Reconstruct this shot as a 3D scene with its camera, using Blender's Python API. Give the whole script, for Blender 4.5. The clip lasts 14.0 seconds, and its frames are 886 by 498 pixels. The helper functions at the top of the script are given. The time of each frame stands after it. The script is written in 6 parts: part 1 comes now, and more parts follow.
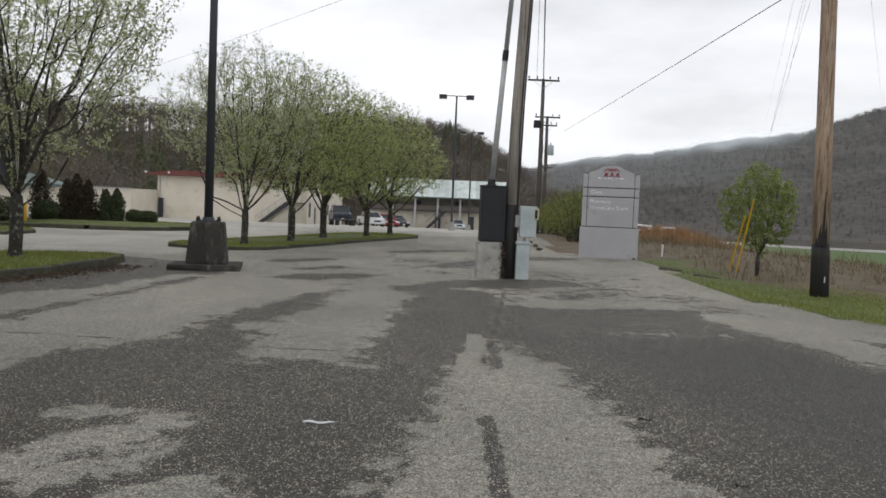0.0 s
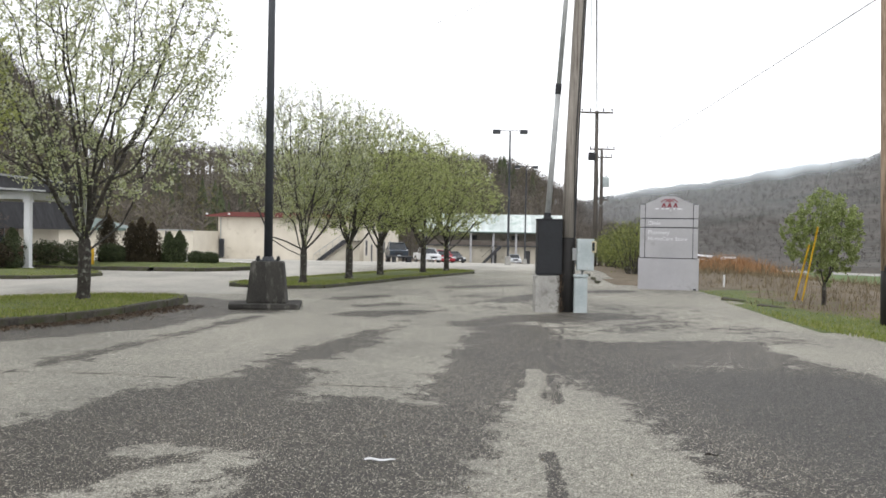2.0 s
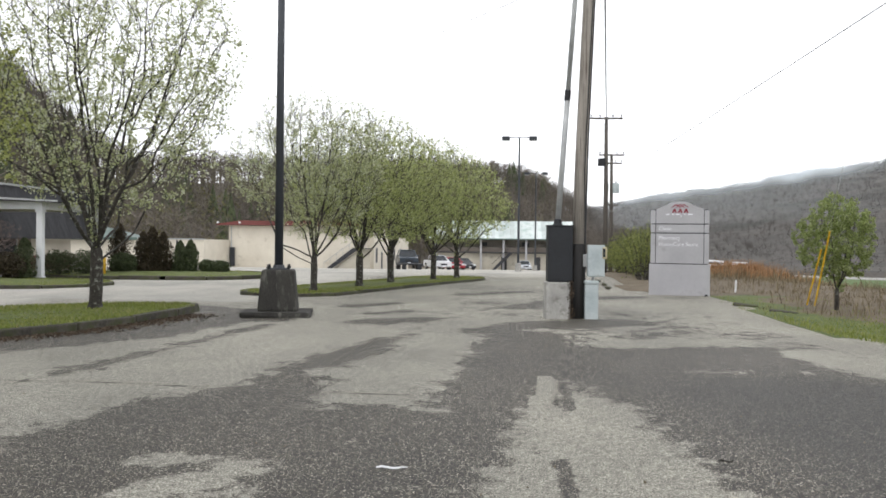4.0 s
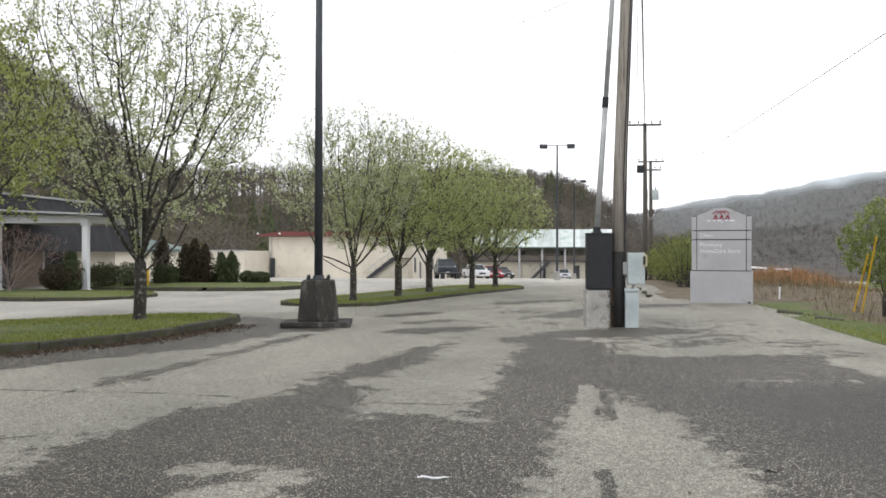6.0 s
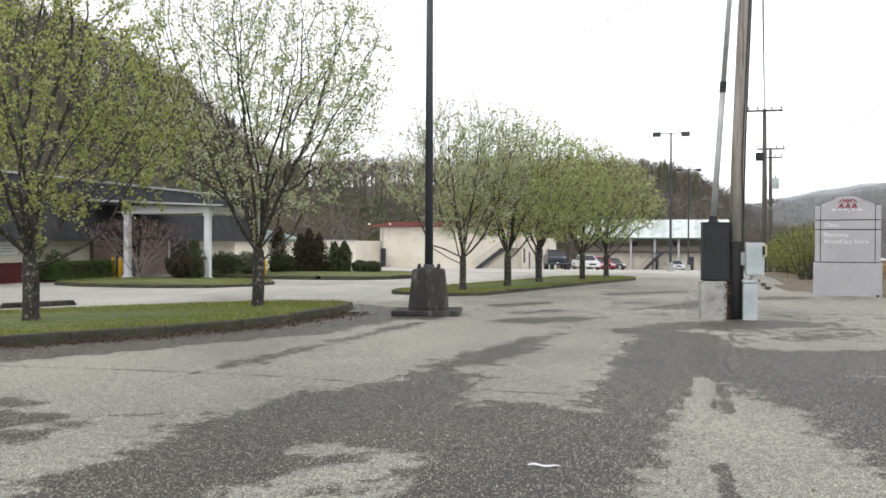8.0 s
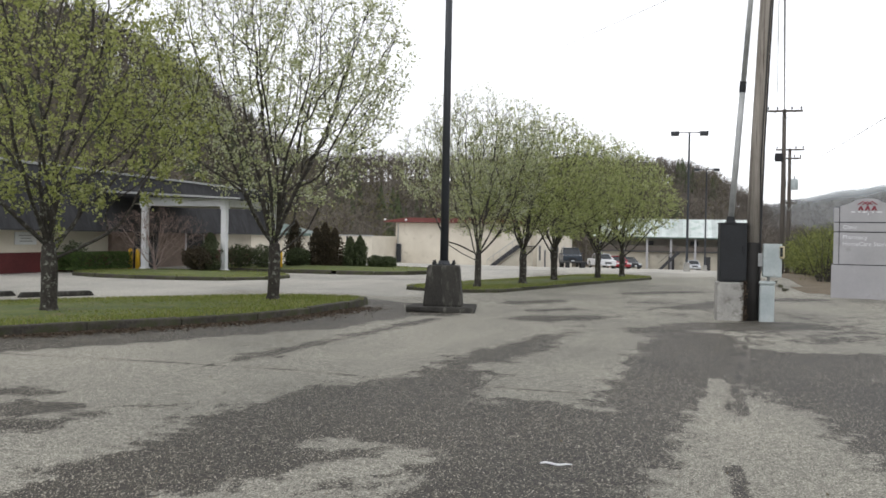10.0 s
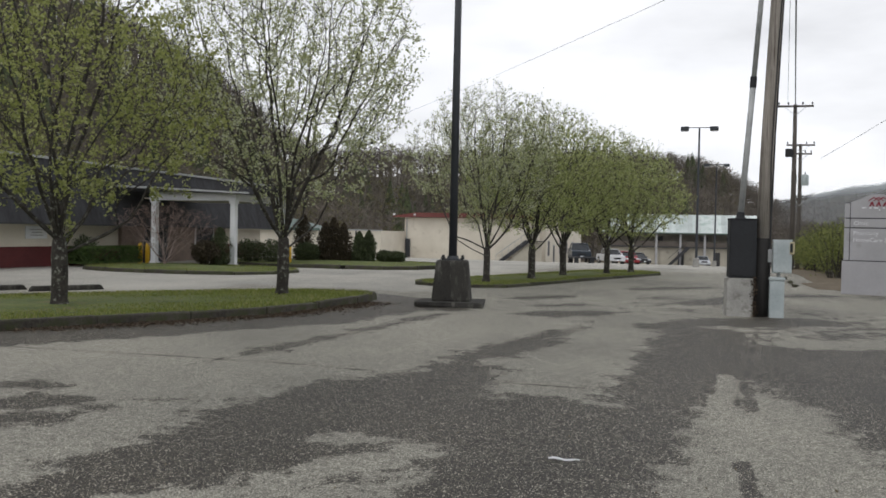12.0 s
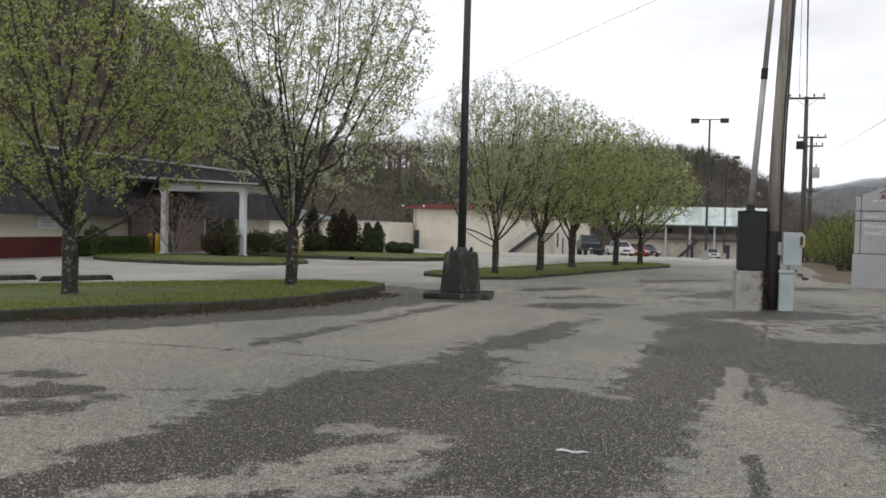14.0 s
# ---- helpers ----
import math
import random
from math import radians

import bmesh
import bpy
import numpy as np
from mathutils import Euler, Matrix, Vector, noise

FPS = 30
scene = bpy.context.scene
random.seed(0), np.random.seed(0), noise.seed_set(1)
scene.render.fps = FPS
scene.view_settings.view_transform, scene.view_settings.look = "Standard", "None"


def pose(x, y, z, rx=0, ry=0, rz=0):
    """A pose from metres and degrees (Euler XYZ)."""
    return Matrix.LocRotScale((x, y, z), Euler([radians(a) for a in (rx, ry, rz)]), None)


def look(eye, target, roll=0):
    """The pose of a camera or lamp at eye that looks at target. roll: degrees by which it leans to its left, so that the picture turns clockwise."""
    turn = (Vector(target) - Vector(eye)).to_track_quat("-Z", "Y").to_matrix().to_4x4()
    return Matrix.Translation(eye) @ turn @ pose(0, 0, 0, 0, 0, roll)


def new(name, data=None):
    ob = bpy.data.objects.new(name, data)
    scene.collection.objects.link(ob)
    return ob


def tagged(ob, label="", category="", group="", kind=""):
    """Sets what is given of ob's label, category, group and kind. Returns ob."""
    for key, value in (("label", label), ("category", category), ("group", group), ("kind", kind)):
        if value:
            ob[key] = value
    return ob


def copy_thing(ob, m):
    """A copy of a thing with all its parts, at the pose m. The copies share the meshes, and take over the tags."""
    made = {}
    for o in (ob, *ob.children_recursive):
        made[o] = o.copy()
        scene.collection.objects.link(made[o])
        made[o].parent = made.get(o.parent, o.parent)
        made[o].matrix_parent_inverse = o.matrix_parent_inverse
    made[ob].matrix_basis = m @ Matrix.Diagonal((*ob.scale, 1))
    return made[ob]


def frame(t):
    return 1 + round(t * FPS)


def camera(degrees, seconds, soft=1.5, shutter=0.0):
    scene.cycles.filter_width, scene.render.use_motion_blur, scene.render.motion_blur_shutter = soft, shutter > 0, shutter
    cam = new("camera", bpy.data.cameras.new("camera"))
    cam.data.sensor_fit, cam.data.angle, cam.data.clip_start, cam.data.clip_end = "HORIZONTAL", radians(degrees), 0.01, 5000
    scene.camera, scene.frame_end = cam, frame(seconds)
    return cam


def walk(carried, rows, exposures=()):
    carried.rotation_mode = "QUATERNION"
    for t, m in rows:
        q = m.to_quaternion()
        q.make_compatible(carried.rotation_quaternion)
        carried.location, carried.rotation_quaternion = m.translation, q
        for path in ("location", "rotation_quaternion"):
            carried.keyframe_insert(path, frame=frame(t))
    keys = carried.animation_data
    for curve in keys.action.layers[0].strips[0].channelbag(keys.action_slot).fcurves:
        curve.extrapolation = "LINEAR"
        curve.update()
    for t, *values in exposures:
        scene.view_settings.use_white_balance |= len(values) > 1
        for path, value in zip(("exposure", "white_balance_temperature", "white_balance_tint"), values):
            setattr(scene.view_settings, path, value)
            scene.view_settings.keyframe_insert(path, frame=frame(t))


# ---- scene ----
cam = camera(53.87, 14.0, soft=1.65)
EYE = 1.5
# seconds, sideways, height, yaw, pitch, roll
PATH = [
    (0.0, 0.027, 0.012, -0.04, -3.07, -2.33),
    (0.5, 0.024, 0.010, 0.58, -2.69, -2.04),
    (1.0, 0.022, 0.010, 2.04, -1.82, -1.22),
    (1.5, 0.018, 0.010, 3.03, -1.20, -1.07),
    (2.0, 0.018, 0.010, 3.61, -0.86, -1.01),
    (2.5, 0.016, 0.012, 4.07, -0.56, -0.95),
    (2.7, 0.016, 0.012, 4.16, -0.44, -0.88),
    (4.8, 0.014, 0.012, 4.55, -0.37, -0.26),
    (5.0, 0.014, 0.012, 5.50, 0.00, -0.20),
    (5.5, 0.012, 0.012, 5.84, 0.09, -0.11),
    (6.0, 0.010, 0.014, 6.78, 0.18, -0.06),
    (6.5, 0.002, 0.000, 12.14, 0.60, 0.27),
    (7.0, -0.004, -0.014, 13.26, -0.16, 0.09),
    (7.5, -0.004, -0.014, 13.56, -0.35, -0.01),
    (8.0, -0.006, -0.012, 13.93, -0.45, -0.19),
    (8.2, -0.006, -0.012, 14.30, -0.52, -0.45),
    (10.3, -0.008, -0.008, 14.97, -0.73, -1.08),
    (10.5, -0.008, -0.008, 14.99, -0.75, -1.10),
    (11.0, -0.008, -0.008, 15.10, -0.78, -1.14),
    (11.5, -0.008, -0.008, 15.26, -0.82, -1.14),
    (12.0, -0.006, -0.008, 15.53, -1.05, -1.20),
    (12.5, -0.008, -0.008, 15.70, -1.31, -1.09),
    (13.0, -0.008, -0.008, 15.91, -1.60, -1.11),
    (13.5, -0.008, -0.008, 15.93, -1.56, -1.21),
    (14.0, -0.006, -0.006, 16.11, -1.62, -1.39),
]
walk(cam, [(t, pose(x, 0, EYE + z, 90 + p, r, w)) for t, x, z, w, p, r in PATH],
     exposures=[(0.0, -0.12), (1.0, 0.38), (2.0, 0.62), (6.0, 0.55), (7.0, 0.58), (8.0, 0.72), (10.5, 0.22), (11.2, 0.1), (12.0, -0.1), (14.0, -0.02)])

# ---- overcast daylight ----
world = bpy.data.worlds.new("overcast_sky")
scene.world = world
world.use_nodes = True
wn, wl = world.node_tree.nodes, world.node_tree.links
wn.clear()
w_out = wn.new("ShaderNodeOutputWorld")
w_bg = wn.new("ShaderNodeBackground")
w_sky = wn.new("ShaderNodeTexSky")
w_sky.sky_type = "NISHITA"
w_sky.sun_disc = False
w_sky.sun_elevation = radians(48)
w_sky.sun_rotation = radians(150)
w_bg.inputs["Strength"].default_value = 0.1
w_co = wn.new("ShaderNodeTexCoord")
w_sep = wn.new("ShaderNodeSeparateXYZ")
wl.new(w_co.outputs["Generated"], w_sep.inputs[0])
# cloud deck: brighter towards the zenith, with soft rolls of cloud
w_ramp = wn.new("ShaderNodeMapRange")
w_ramp.inputs["From Min"].default_value = 0.0
w_ramp.inputs["From Max"].default_value = 1.0
w_ramp.inputs["To Min"].default_value = 12.0
w_ramp.inputs["To Max"].default_value = 8.4
wl.new(w_sep.outputs["Z"], w_ramp.inputs["Value"])
w_map = wn.new("ShaderNodeMapping")
w_map.inputs["Scale"].default_value = (1.0, 1.0, 3.6)
wl.new(w_co.outputs["Generated"], w_map.inputs["Vector"])
w_noise = wn.new("ShaderNodeTexNoise")
w_noise.inputs["Scale"].default_value = 3.2
w_noise.inputs["Detail"].default_value = 6.0
w_noise.inputs["Roughness"].default_value = 0.52
wl.new(w_map.outputs["Vector"], w_noise.inputs["Vector"])
w_roll = wn.new("ShaderNodeMapRange")
w_roll.inputs["From Min"].default_value = 0.32
w_roll.inputs["From Max"].default_value = 0.68
w_roll.inputs["To Min"].default_value = 0.78
w_roll.inputs["To Max"].default_value = 1.09
wl.new(w_noise.outputs["Fac"], w_roll.inputs["Value"])
w_mul = wn.new("ShaderNodeMath")
w_mul.operation = "MULTIPLY"
wl.new(w_ramp.outputs["Result"], w_mul.inputs[0])
wl.new(w_roll.outputs["Result"], w_mul.inputs[1])
w_tint = wn.new("ShaderNodeVectorMath")
w_tint.operation = "SCALE"
w_tint.inputs[0].default_value = (0.985, 0.995, 1.03)
wl.new(w_mul.outputs[0], w_tint.inputs["Scale"])
w_mix = wn.new("ShaderNodeMix")
w_mix.data_type = "RGBA"
w_mix.inputs["Factor"].default_value = 0.94
wl.new(w_sky.outputs["Color"], w_mix.inputs["A"])
wl.new(w_tint.outputs["Vector"], w_mix.inputs["B"])
wl.new(w_mix.outputs["Result"], w_bg.inputs["Color"])
wl.new(w_bg.outputs["Background"], w_out.inputs["Surface"])

sun_data = bpy.data.lights.new("sun", "SUN")
sun_data.energy = 0.5
sun_data.angle = radians(35)
sun_data.color = (1.0, 0.97, 0.93)
sun = new("sun", sun_data)
sun.matrix_world = look((-20, -30, 50), (0, 0, 0))


# ---- materials ----
def material(name):
    m = bpy.data.materials.new(name)
    m.use_nodes = True
    nt = m.node_tree
    return m, nt.nodes, nt.links, nt.nodes["Principled BSDF"]


def ramp(nodes, stops):
    r = nodes.new("ShaderNodeValToRGB")
    e = r.color_ramp.elements
    while len(e) < len(stops):
        e.new(0.5)
    for el, (p, c) in zip(e, stops):
        el.position, el.color = p, (*c, 1)
    return r


def noise_node(nodes, links, co, scale, detail=4.0, rough=0.55, stretch=None):
    n = nodes.new("ShaderNodeTexNoise")
    n.inputs["Scale"].default_value = scale
    n.inputs["Detail"].default_value = detail
    n.inputs["Roughness"].default_value = rough
    if stretch:
        mp = nodes.new("ShaderNodeMapping")
        mp.inputs["Scale"].default_value = stretch
        links.new(co, mp.inputs["Vector"])
        co = mp.outputs["Vector"]
    links.new(co, n.inputs["Vector"])
    return n


def mixed(nodes, links, a, b, fac, mode="MIX"):
    x = nodes.new("ShaderNodeMix")
    x.data_type, x.blend_type = "RGBA", mode
    for key, v in (("A", a), ("B", b), ("Factor", fac)):
        if isinstance(v, (int, float)):
            x.inputs[key].default_value = v
        elif isinstance(v, tuple):
            x.inputs[key].default_value = (*v, 1)
        else:
            links.new(v, x.inputs[key])
    return x.outputs["Result"]


def maths(nodes, links, op, a, b=None, c=None, clamp=False):
    x = nodes.new("ShaderNodeMath")
    x.operation, x.use_clamp = op, clamp
    for i, v in enumerate((a, b, c)):
        if v is None:
            continue
        if isinstance(v, (int, float)):
            x.inputs[i].default_value = v
        else:
            links.new(v, x.inputs[i])
    return x.outputs[0]


def add_bump(nodes, links, bsdf, height, strength, distance):
    b = nodes.new("ShaderNodeBump")
    b.inputs["Strength"].default_value = strength
    b.inputs["Distance"].default_value = distance
    links.new(height, b.inputs["Height"])
    links.new(b.outputs["Normal"], bsdf.inputs["Normal"])


def worn(name, low, high, fine=40.0, coarse=2.0, rough=0.7, metal=0.0, bump=0.15, dist=0.004, dirt=None, dirt_at=0.6,
         stretch=None, spread=0.0):
    """A surface with variation at two scales; dirt: the colour of stains over it; spread: change from piece to piece."""
    m, n, l, s = material(name)
    co = n.new("ShaderNodeTexCoord").outputs["Object"]
    a = noise_node(n, l, co, coarse, 5.0, 0.6, stretch)
    b = noise_node(n, l, co, fine, 3.0, 0.6, stretch)
    f = maths(n, l, "ADD", maths(n, l, "MULTIPLY", a.outputs["Fac"], 0.6), maths(n, l, "MULTIPLY", b.outputs["Fac"], 0.4))
    col = ramp(n, [(0.36, low), (0.64, high)])
    l.new(f, col.inputs["Fac"])
    out = col.outputs["Color"]
    if dirt:
        d = noise_node(n, l, co, coarse * 1.7, 8.0, 0.68, stretch)
        k = ramp(n, [(dirt_at - 0.07, (0, 0, 0)), (dirt_at + 0.09, (1, 1, 1))])
        l.new(d.outputs["Fac"], k.inputs["Fac"])
        out = mixed(n, l, out, dirt, k.outputs["Color"])
    if spread:
        info = n.new("ShaderNodeObjectInfo")
        v = maths(n, l, "MULTIPLY_ADD", info.outputs["Random"], 2 * spread, 1 - spread)
        hsv = n.new("ShaderNodeHueSaturation")
        l.new(v, hsv.inputs["Value"])
        l.new(out, hsv.inputs["Color"])
        out = hsv.outputs["Color"]
    l.new(out, s.inputs["Base Color"])
    s.inputs["Roughness"].default_value = rough
    s.inputs["Metallic"].default_value = metal
    if bump:
        add_bump(n, l, s, f, bump, dist)
    return m


def island_varied(name, stops, rough=0.6, transmit=0.0, coarse=0.5):
    """Colour that changes from leaf to leaf and from limb to limb."""
    m, n, l, s = material(name)
    g = n.new("ShaderNodeNewGeometry")
    co = n.new("ShaderNodeTexCoord").outputs["Object"]
    big = noise_node(n, l, co, coarse, 3.0)
    f = maths(n, l, "ADD", maths(n, l, "MULTIPLY", g.outputs["Random Per Island"], 0.62), maths(n, l, "MULTIPLY", big.outputs["Fac"], 0.38))
    r = ramp(n, stops)
    l.new(f, r.inputs["Fac"])
    l.new(r.outputs["Color"], s.inputs["Base Color"])
    s.inputs["Roughness"].default_value = rough
    if transmit:
        t = n.new("ShaderNodeBsdfTranslucent")
        l.new(r.outputs["Color"], t.inputs["Color"])
        x = n.new("ShaderNodeMixShader")
        x.inputs["Fac"].default_value = transmit
        l.new(s.outputs[0], x.inputs[1])
        l.new(t.outputs[0], x.inputs[2])
        l.new(x.outputs[0], n["Material Output"].inputs["Surface"])
    return m


def asphalt_material():
    """Old chip-seal paving: pale worn stretches and darker damp ones, by the lot's own 'worn' attribute, broken up by noise."""
    m, n, l, s = material("asphalt")
    co = n.new("ShaderNodeTexCoord").outputs["Object"]
    at = n.new("ShaderNodeAttribute")
    at.attribute_name = "worn"
    edge = noise_node(n, l, co, 3.4, 12.0, 0.72, (1.0, 0.8, 1.0))
    streak = noise_node(n, l, co, 0.32, 5.0, 0.6, (1.0, 0.6, 1.0))
    blot = noise_node(n, l, co, 1.1, 6.0, 0.62, (1.0, 0.8, 1.0))
    v = at.outputs["Fac"]
    for tex, k in ((edge, 4.5), (streak, 0.9), (blot, 2.1)):
        v = maths(n, l, "ADD", v, maths(n, l, "MULTIPLY", maths(n, l, "SUBTRACT", tex.outputs["Fac"], 0.5), k))
    chips = n.new("ShaderNodeTexVoronoi")
    chips.inputs["Scale"].default_value = 128.0
    l.new(co, chips.inputs["Vector"])
    stone = n.new("ShaderNodeSeparateColor")
    l.new(chips.outputs["Color"], stone.inputs[0])
    v = maths(n, l, "ADD", v, maths(n, l, "MULTIPLY", maths(n, l, "SUBTRACT", stone.outputs["Blue"], 0.5), 0.4))
    mask = n.new("ShaderNodeMapRange")
    mask.interpolation_type = "SMOOTHSTEP"
    mask.inputs["From Min"].default_value = -0.10
    mask.inputs["From Max"].default_value = 0.11
    l.new(v, mask.inputs["Value"])
    mk = mask.outputs["Result"]
    grit = noise_node(n, l, co, 130.0, 2.0, 0.6)
    mid = noise_node(n, l, co, 14.0, 4.0, 0.7)
    dark = ramp(n, [(0.0, (0.003, 0.0026, 0.002)), (0.45, (0.031, 0.0268, 0.0206)), (0.82, (0.085, 0.075, 0.059)), (0.91, (0.24, 0.223, 0.186)), (1.0, (0.85, 0.81, 0.73))])
    pale = ramp(n, [(0.0, (0.06, 0.058, 0.052)), (0.25, (0.235, 0.231, 0.209)), (0.8, (0.375, 0.369, 0.335)), (1.0, (0.66, 0.645, 0.59))])
    l.new(stone.outputs["Red"], dark.inputs["Fac"])
    l.new(stone.outputs["Green"], pale.inputs["Fac"])
    col = mixed(n, l, dark.outputs["Color"], pale.outputs["Color"], mk)
    # values above 1.2: the whiter tone of the drive and the far lot
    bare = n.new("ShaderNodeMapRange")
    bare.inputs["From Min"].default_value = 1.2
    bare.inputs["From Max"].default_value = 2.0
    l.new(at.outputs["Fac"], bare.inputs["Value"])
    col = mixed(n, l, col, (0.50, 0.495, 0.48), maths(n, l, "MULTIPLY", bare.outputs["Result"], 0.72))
    damp = n.new("ShaderNodeMapRange")
    damp.inputs["From Min"].default_value = -1.2
    damp.inputs["From Max"].default_value = -2.2
    l.new(at.outputs["Fac"], damp.inputs["Value"])
    col = mixed(n, l, col, (0.034, 0.033, 0.031), maths(n, l, "MULTIPLY", damp.outputs["Result"], 0.75))
    tone = ramp(n, [(0.3, (0.77, 0.755, 0.72)), (0.7, (1.29, 1.262, 1.20))])
    l.new(mid.outputs["Fac"], tone.inputs["Fac"])
    col = mixed(n, l, col, tone.outputs["Color"], 1.0, "MULTIPLY")
    wide = ramp(n, [(0.36, (0.78, 0.78, 0.77)), (0.64, (1.16, 1.15, 1.12))])
    l.new(streak.outputs["Fac"], wide.inputs["Fac"])
    col = mixed(n, l, col, wide.outputs["Color"], 1.0, "MULTIPLY")
    # cracks along old seams
    cr = n.new("ShaderNodeAttribute")
    cr.attribute_name = "seam"
    seam = maths(n, l, "ADD", cr.outputs["Fac"], maths(n, l, "MULTIPLY", maths(n, l, "SUBTRACT", mid.outputs["Fac"], 0.5), 0.16))
    seam_mask = ramp(n, [(0.012, (1, 1, 1)), (0.05, (0, 0, 0))])
    l.new(seam, seam_mask.inputs["Fac"])
    flank = ramp(n, [(0.03, (0, 0, 0)), (0.06, (1, 1, 1)), (0.10, (0, 0, 0))])
    l.new(seam, flank.inputs["Fac"])
    col = mixed(n, l, col, (0.25, 0.225, 0.185), maths(n, l, "MULTIPLY", flank.outputs["Color"], maths(n, l, "MULTIPLY_ADD", blot.outputs["Fac"], 1.8, -0.72, True)))
    col = mixed(n, l, col, (0.04, 0.036, 0.03), maths(n, l, "MULTIPLY", seam_mask.outputs["Color"], 0.9))
    l.new(col, s.inputs["Base Color"])
    ro = n.new("ShaderNodeMapRange")
    ro.inputs["To Min"].default_value = 0.62
    ro.inputs["To Max"].default_value = 0.9
    l.new(mk, ro.inputs["Value"])
    l.new(ro.outputs["Result"], s.inputs["Roughness"])
    h = maths(n, l, "SUBTRACT", maths(n, l, "MULTIPLY", grit.outputs["Fac"], 0.4), chips.outputs["Distance"])
    add_bump(n, l, s, h, 1.0, 0.011)
    return m


def ground_material():
    """Turf, dead weeds and the mown field beyond, by the ground's own attributes."""
    m, n, l, s = material("turf_and_weeds")
    co = n.new("ShaderNodeTexCoord").outputs["Object"]
    a = noise_node(n, l, co, 0.9, 8.0, 0.65)
    b = noise_node(n, l, co, 22.0, 4.0, 0.7)
    f = maths(n, l, "ADD", maths(n, l, "MULTIPLY", a.outputs["Fac"], 0.55), maths(n, l, "MULTIPLY", b.outputs["Fac"], 0.45))
    green = ramp(n, [(0.35, (0.05, 0.065, 0.018)), (0.55, (0.105, 0.135, 0.034)), (0.72, (0.15, 0.135, 0.066))])
    weeds = ramp(n, [(0.34, (0.06, 0.05, 0.03)), (0.5, (0.125, 0.097, 0.062)), (0.66, (0.20, 0.155, 0.105))])
    field = ramp(n, [(0.3, (0.065, 0.11, 0.03)), (0.7, (0.105, 0.16, 0.048))])
    for r in (green, weeds, field):
        l.new(f, r.inputs["Fac"])
    out = green.outputs["Color"]
    for key, r in (("weeds", weeds), ("field", field)):
        at = n.new("ShaderNodeAttribute")
        at.attribute_name = key
        v = maths(n, l, "ADD", at.outputs["Fac"], maths(n, l, "MULTIPLY", maths(n, l, "SUBTRACT", a.outputs["Fac"], 0.5), 1.4))
        k = ramp(n, [(0.42, (0, 0, 0)), (0.58, (1, 1, 1))])
        l.new(v, k.inputs["Fac"])
        out = mixed(n, l, out, r.outputs["Color"], k.outputs["Color"])
    l.new(out, s.inputs["Base Color"])
    s.inputs["Roughness"].default_value = 0.95
    add_bump(n, l, s, f, 0.8, 0.05)
    return m


ASPHALT = asphalt_material()
GROUND = ground_material()
CONCRETE = worn("weathered_concrete", (0.26, 0.255, 0.24), (0.44, 0.43, 0.40), 60, 3.0, 0.9, bump=0.3, dirt=(0.17, 0.165, 0.145), dirt_at=0.6)
OLD_CONCRETE = worn("mossy_concrete", (0.013, 0.0122, 0.0105), (0.052, 0.049, 0.042), 45, 2.2, 0.92, bump=0.5, dist=0.01, dirt=(0.135, 0.13, 0.115), dirt_at=0.62, stretch=(1.6, 1.6, 0.45))
KERB = worn("kerb_concrete", (0.032, 0.028, 0.022), (0.098, 0.089, 0.073), 22, 3.0, 0.93, bump=0.7, dist=0.015, dirt=(0.05, 0.056, 0.022), dirt_at=0.54, spread=0.25)
BLACK_PAINT = worn("dark_painted_steel", (0.010, 0.011, 0.013), (0.019, 0.021, 0.025), 30, 2.0, 0.7, bump=0.05)
LAMP_STEEL = worn("blue_black_steel", (0.024, 0.028, 0.034), (0.045, 0.05, 0.06), 30, 0.8, 0.5, bump=0.05)
GALV = worn("galvanised_steel", (0.30, 0.31, 0.31), (0.48, 0.49, 0.49), 60, 4.0, 0.55, 0.2, bump=0.05)
BOX_GREY = worn("pale_grey_painted_box", (0.33, 0.38, 0.39), (0.50, 0.55, 0.55), 50, 3.0, 0.6, bump=0.06, dirt=(0.20, 0.15, 0.09), dirt_at=0.68)
POLE_WOOD = worn("weathered_pole_wood", (0.19, 0.17, 0.148), (0.40, 0.365, 0.325), 30, 4.0, 0.9, bump=0.7, dist=0.01, stretch=(3.0, 3.0, 0.12), dirt=(0.075, 0.055, 0.042), dirt_at=0.60)
BROWN_POLE = worn("brown_pole_wood", (0.24, 0.165, 0.112), (0.50, 0.385, 0.29), 26, 5.0, 0.9, bump=0.8, dist=0.012, stretch=(3.0, 3.0, 0.22), dirt=(0.075, 0.036, 0.02), dirt_at=0.58)
DARK_POLE = worn("dark_pole_wood", (0.06, 0.052, 0.045), (0.13, 0.115, 0.10), 30, 4.0, 0.9, bump=0.5, dist=0.01, stretch=(3.0, 3.0, 0.12))
TAR = worn("tarred_wood", (0.008, 0.008, 0.008), (0.025, 0.022, 0.02), 30, 4.0, 0.75, bump=0.5, dist=0.008, stretch=(3.0, 3.0, 0.15))
CABLE = worn("black_cable", (0.012, 0.012, 0.013), (0.03, 0.03, 0.032), 20, 1.0, 0.6, bump=0)
SIGN_GREY = worn("sign_grey_enamel", (0.36, 0.355, 0.37), (0.44, 0.435, 0.45), 40, 1.2, 0.55, bump=0.03, dirt=(0.30, 0.29, 0.29), dirt_at=0.66)
# for sign joints, doors, stair work and the soffit's painted-in shade
NEAR_BLACK = worn("near_black", (0.03, 0.03, 0.035), (0.05, 0.05, 0.055), 30, 1.0, 0.7, bump=0)
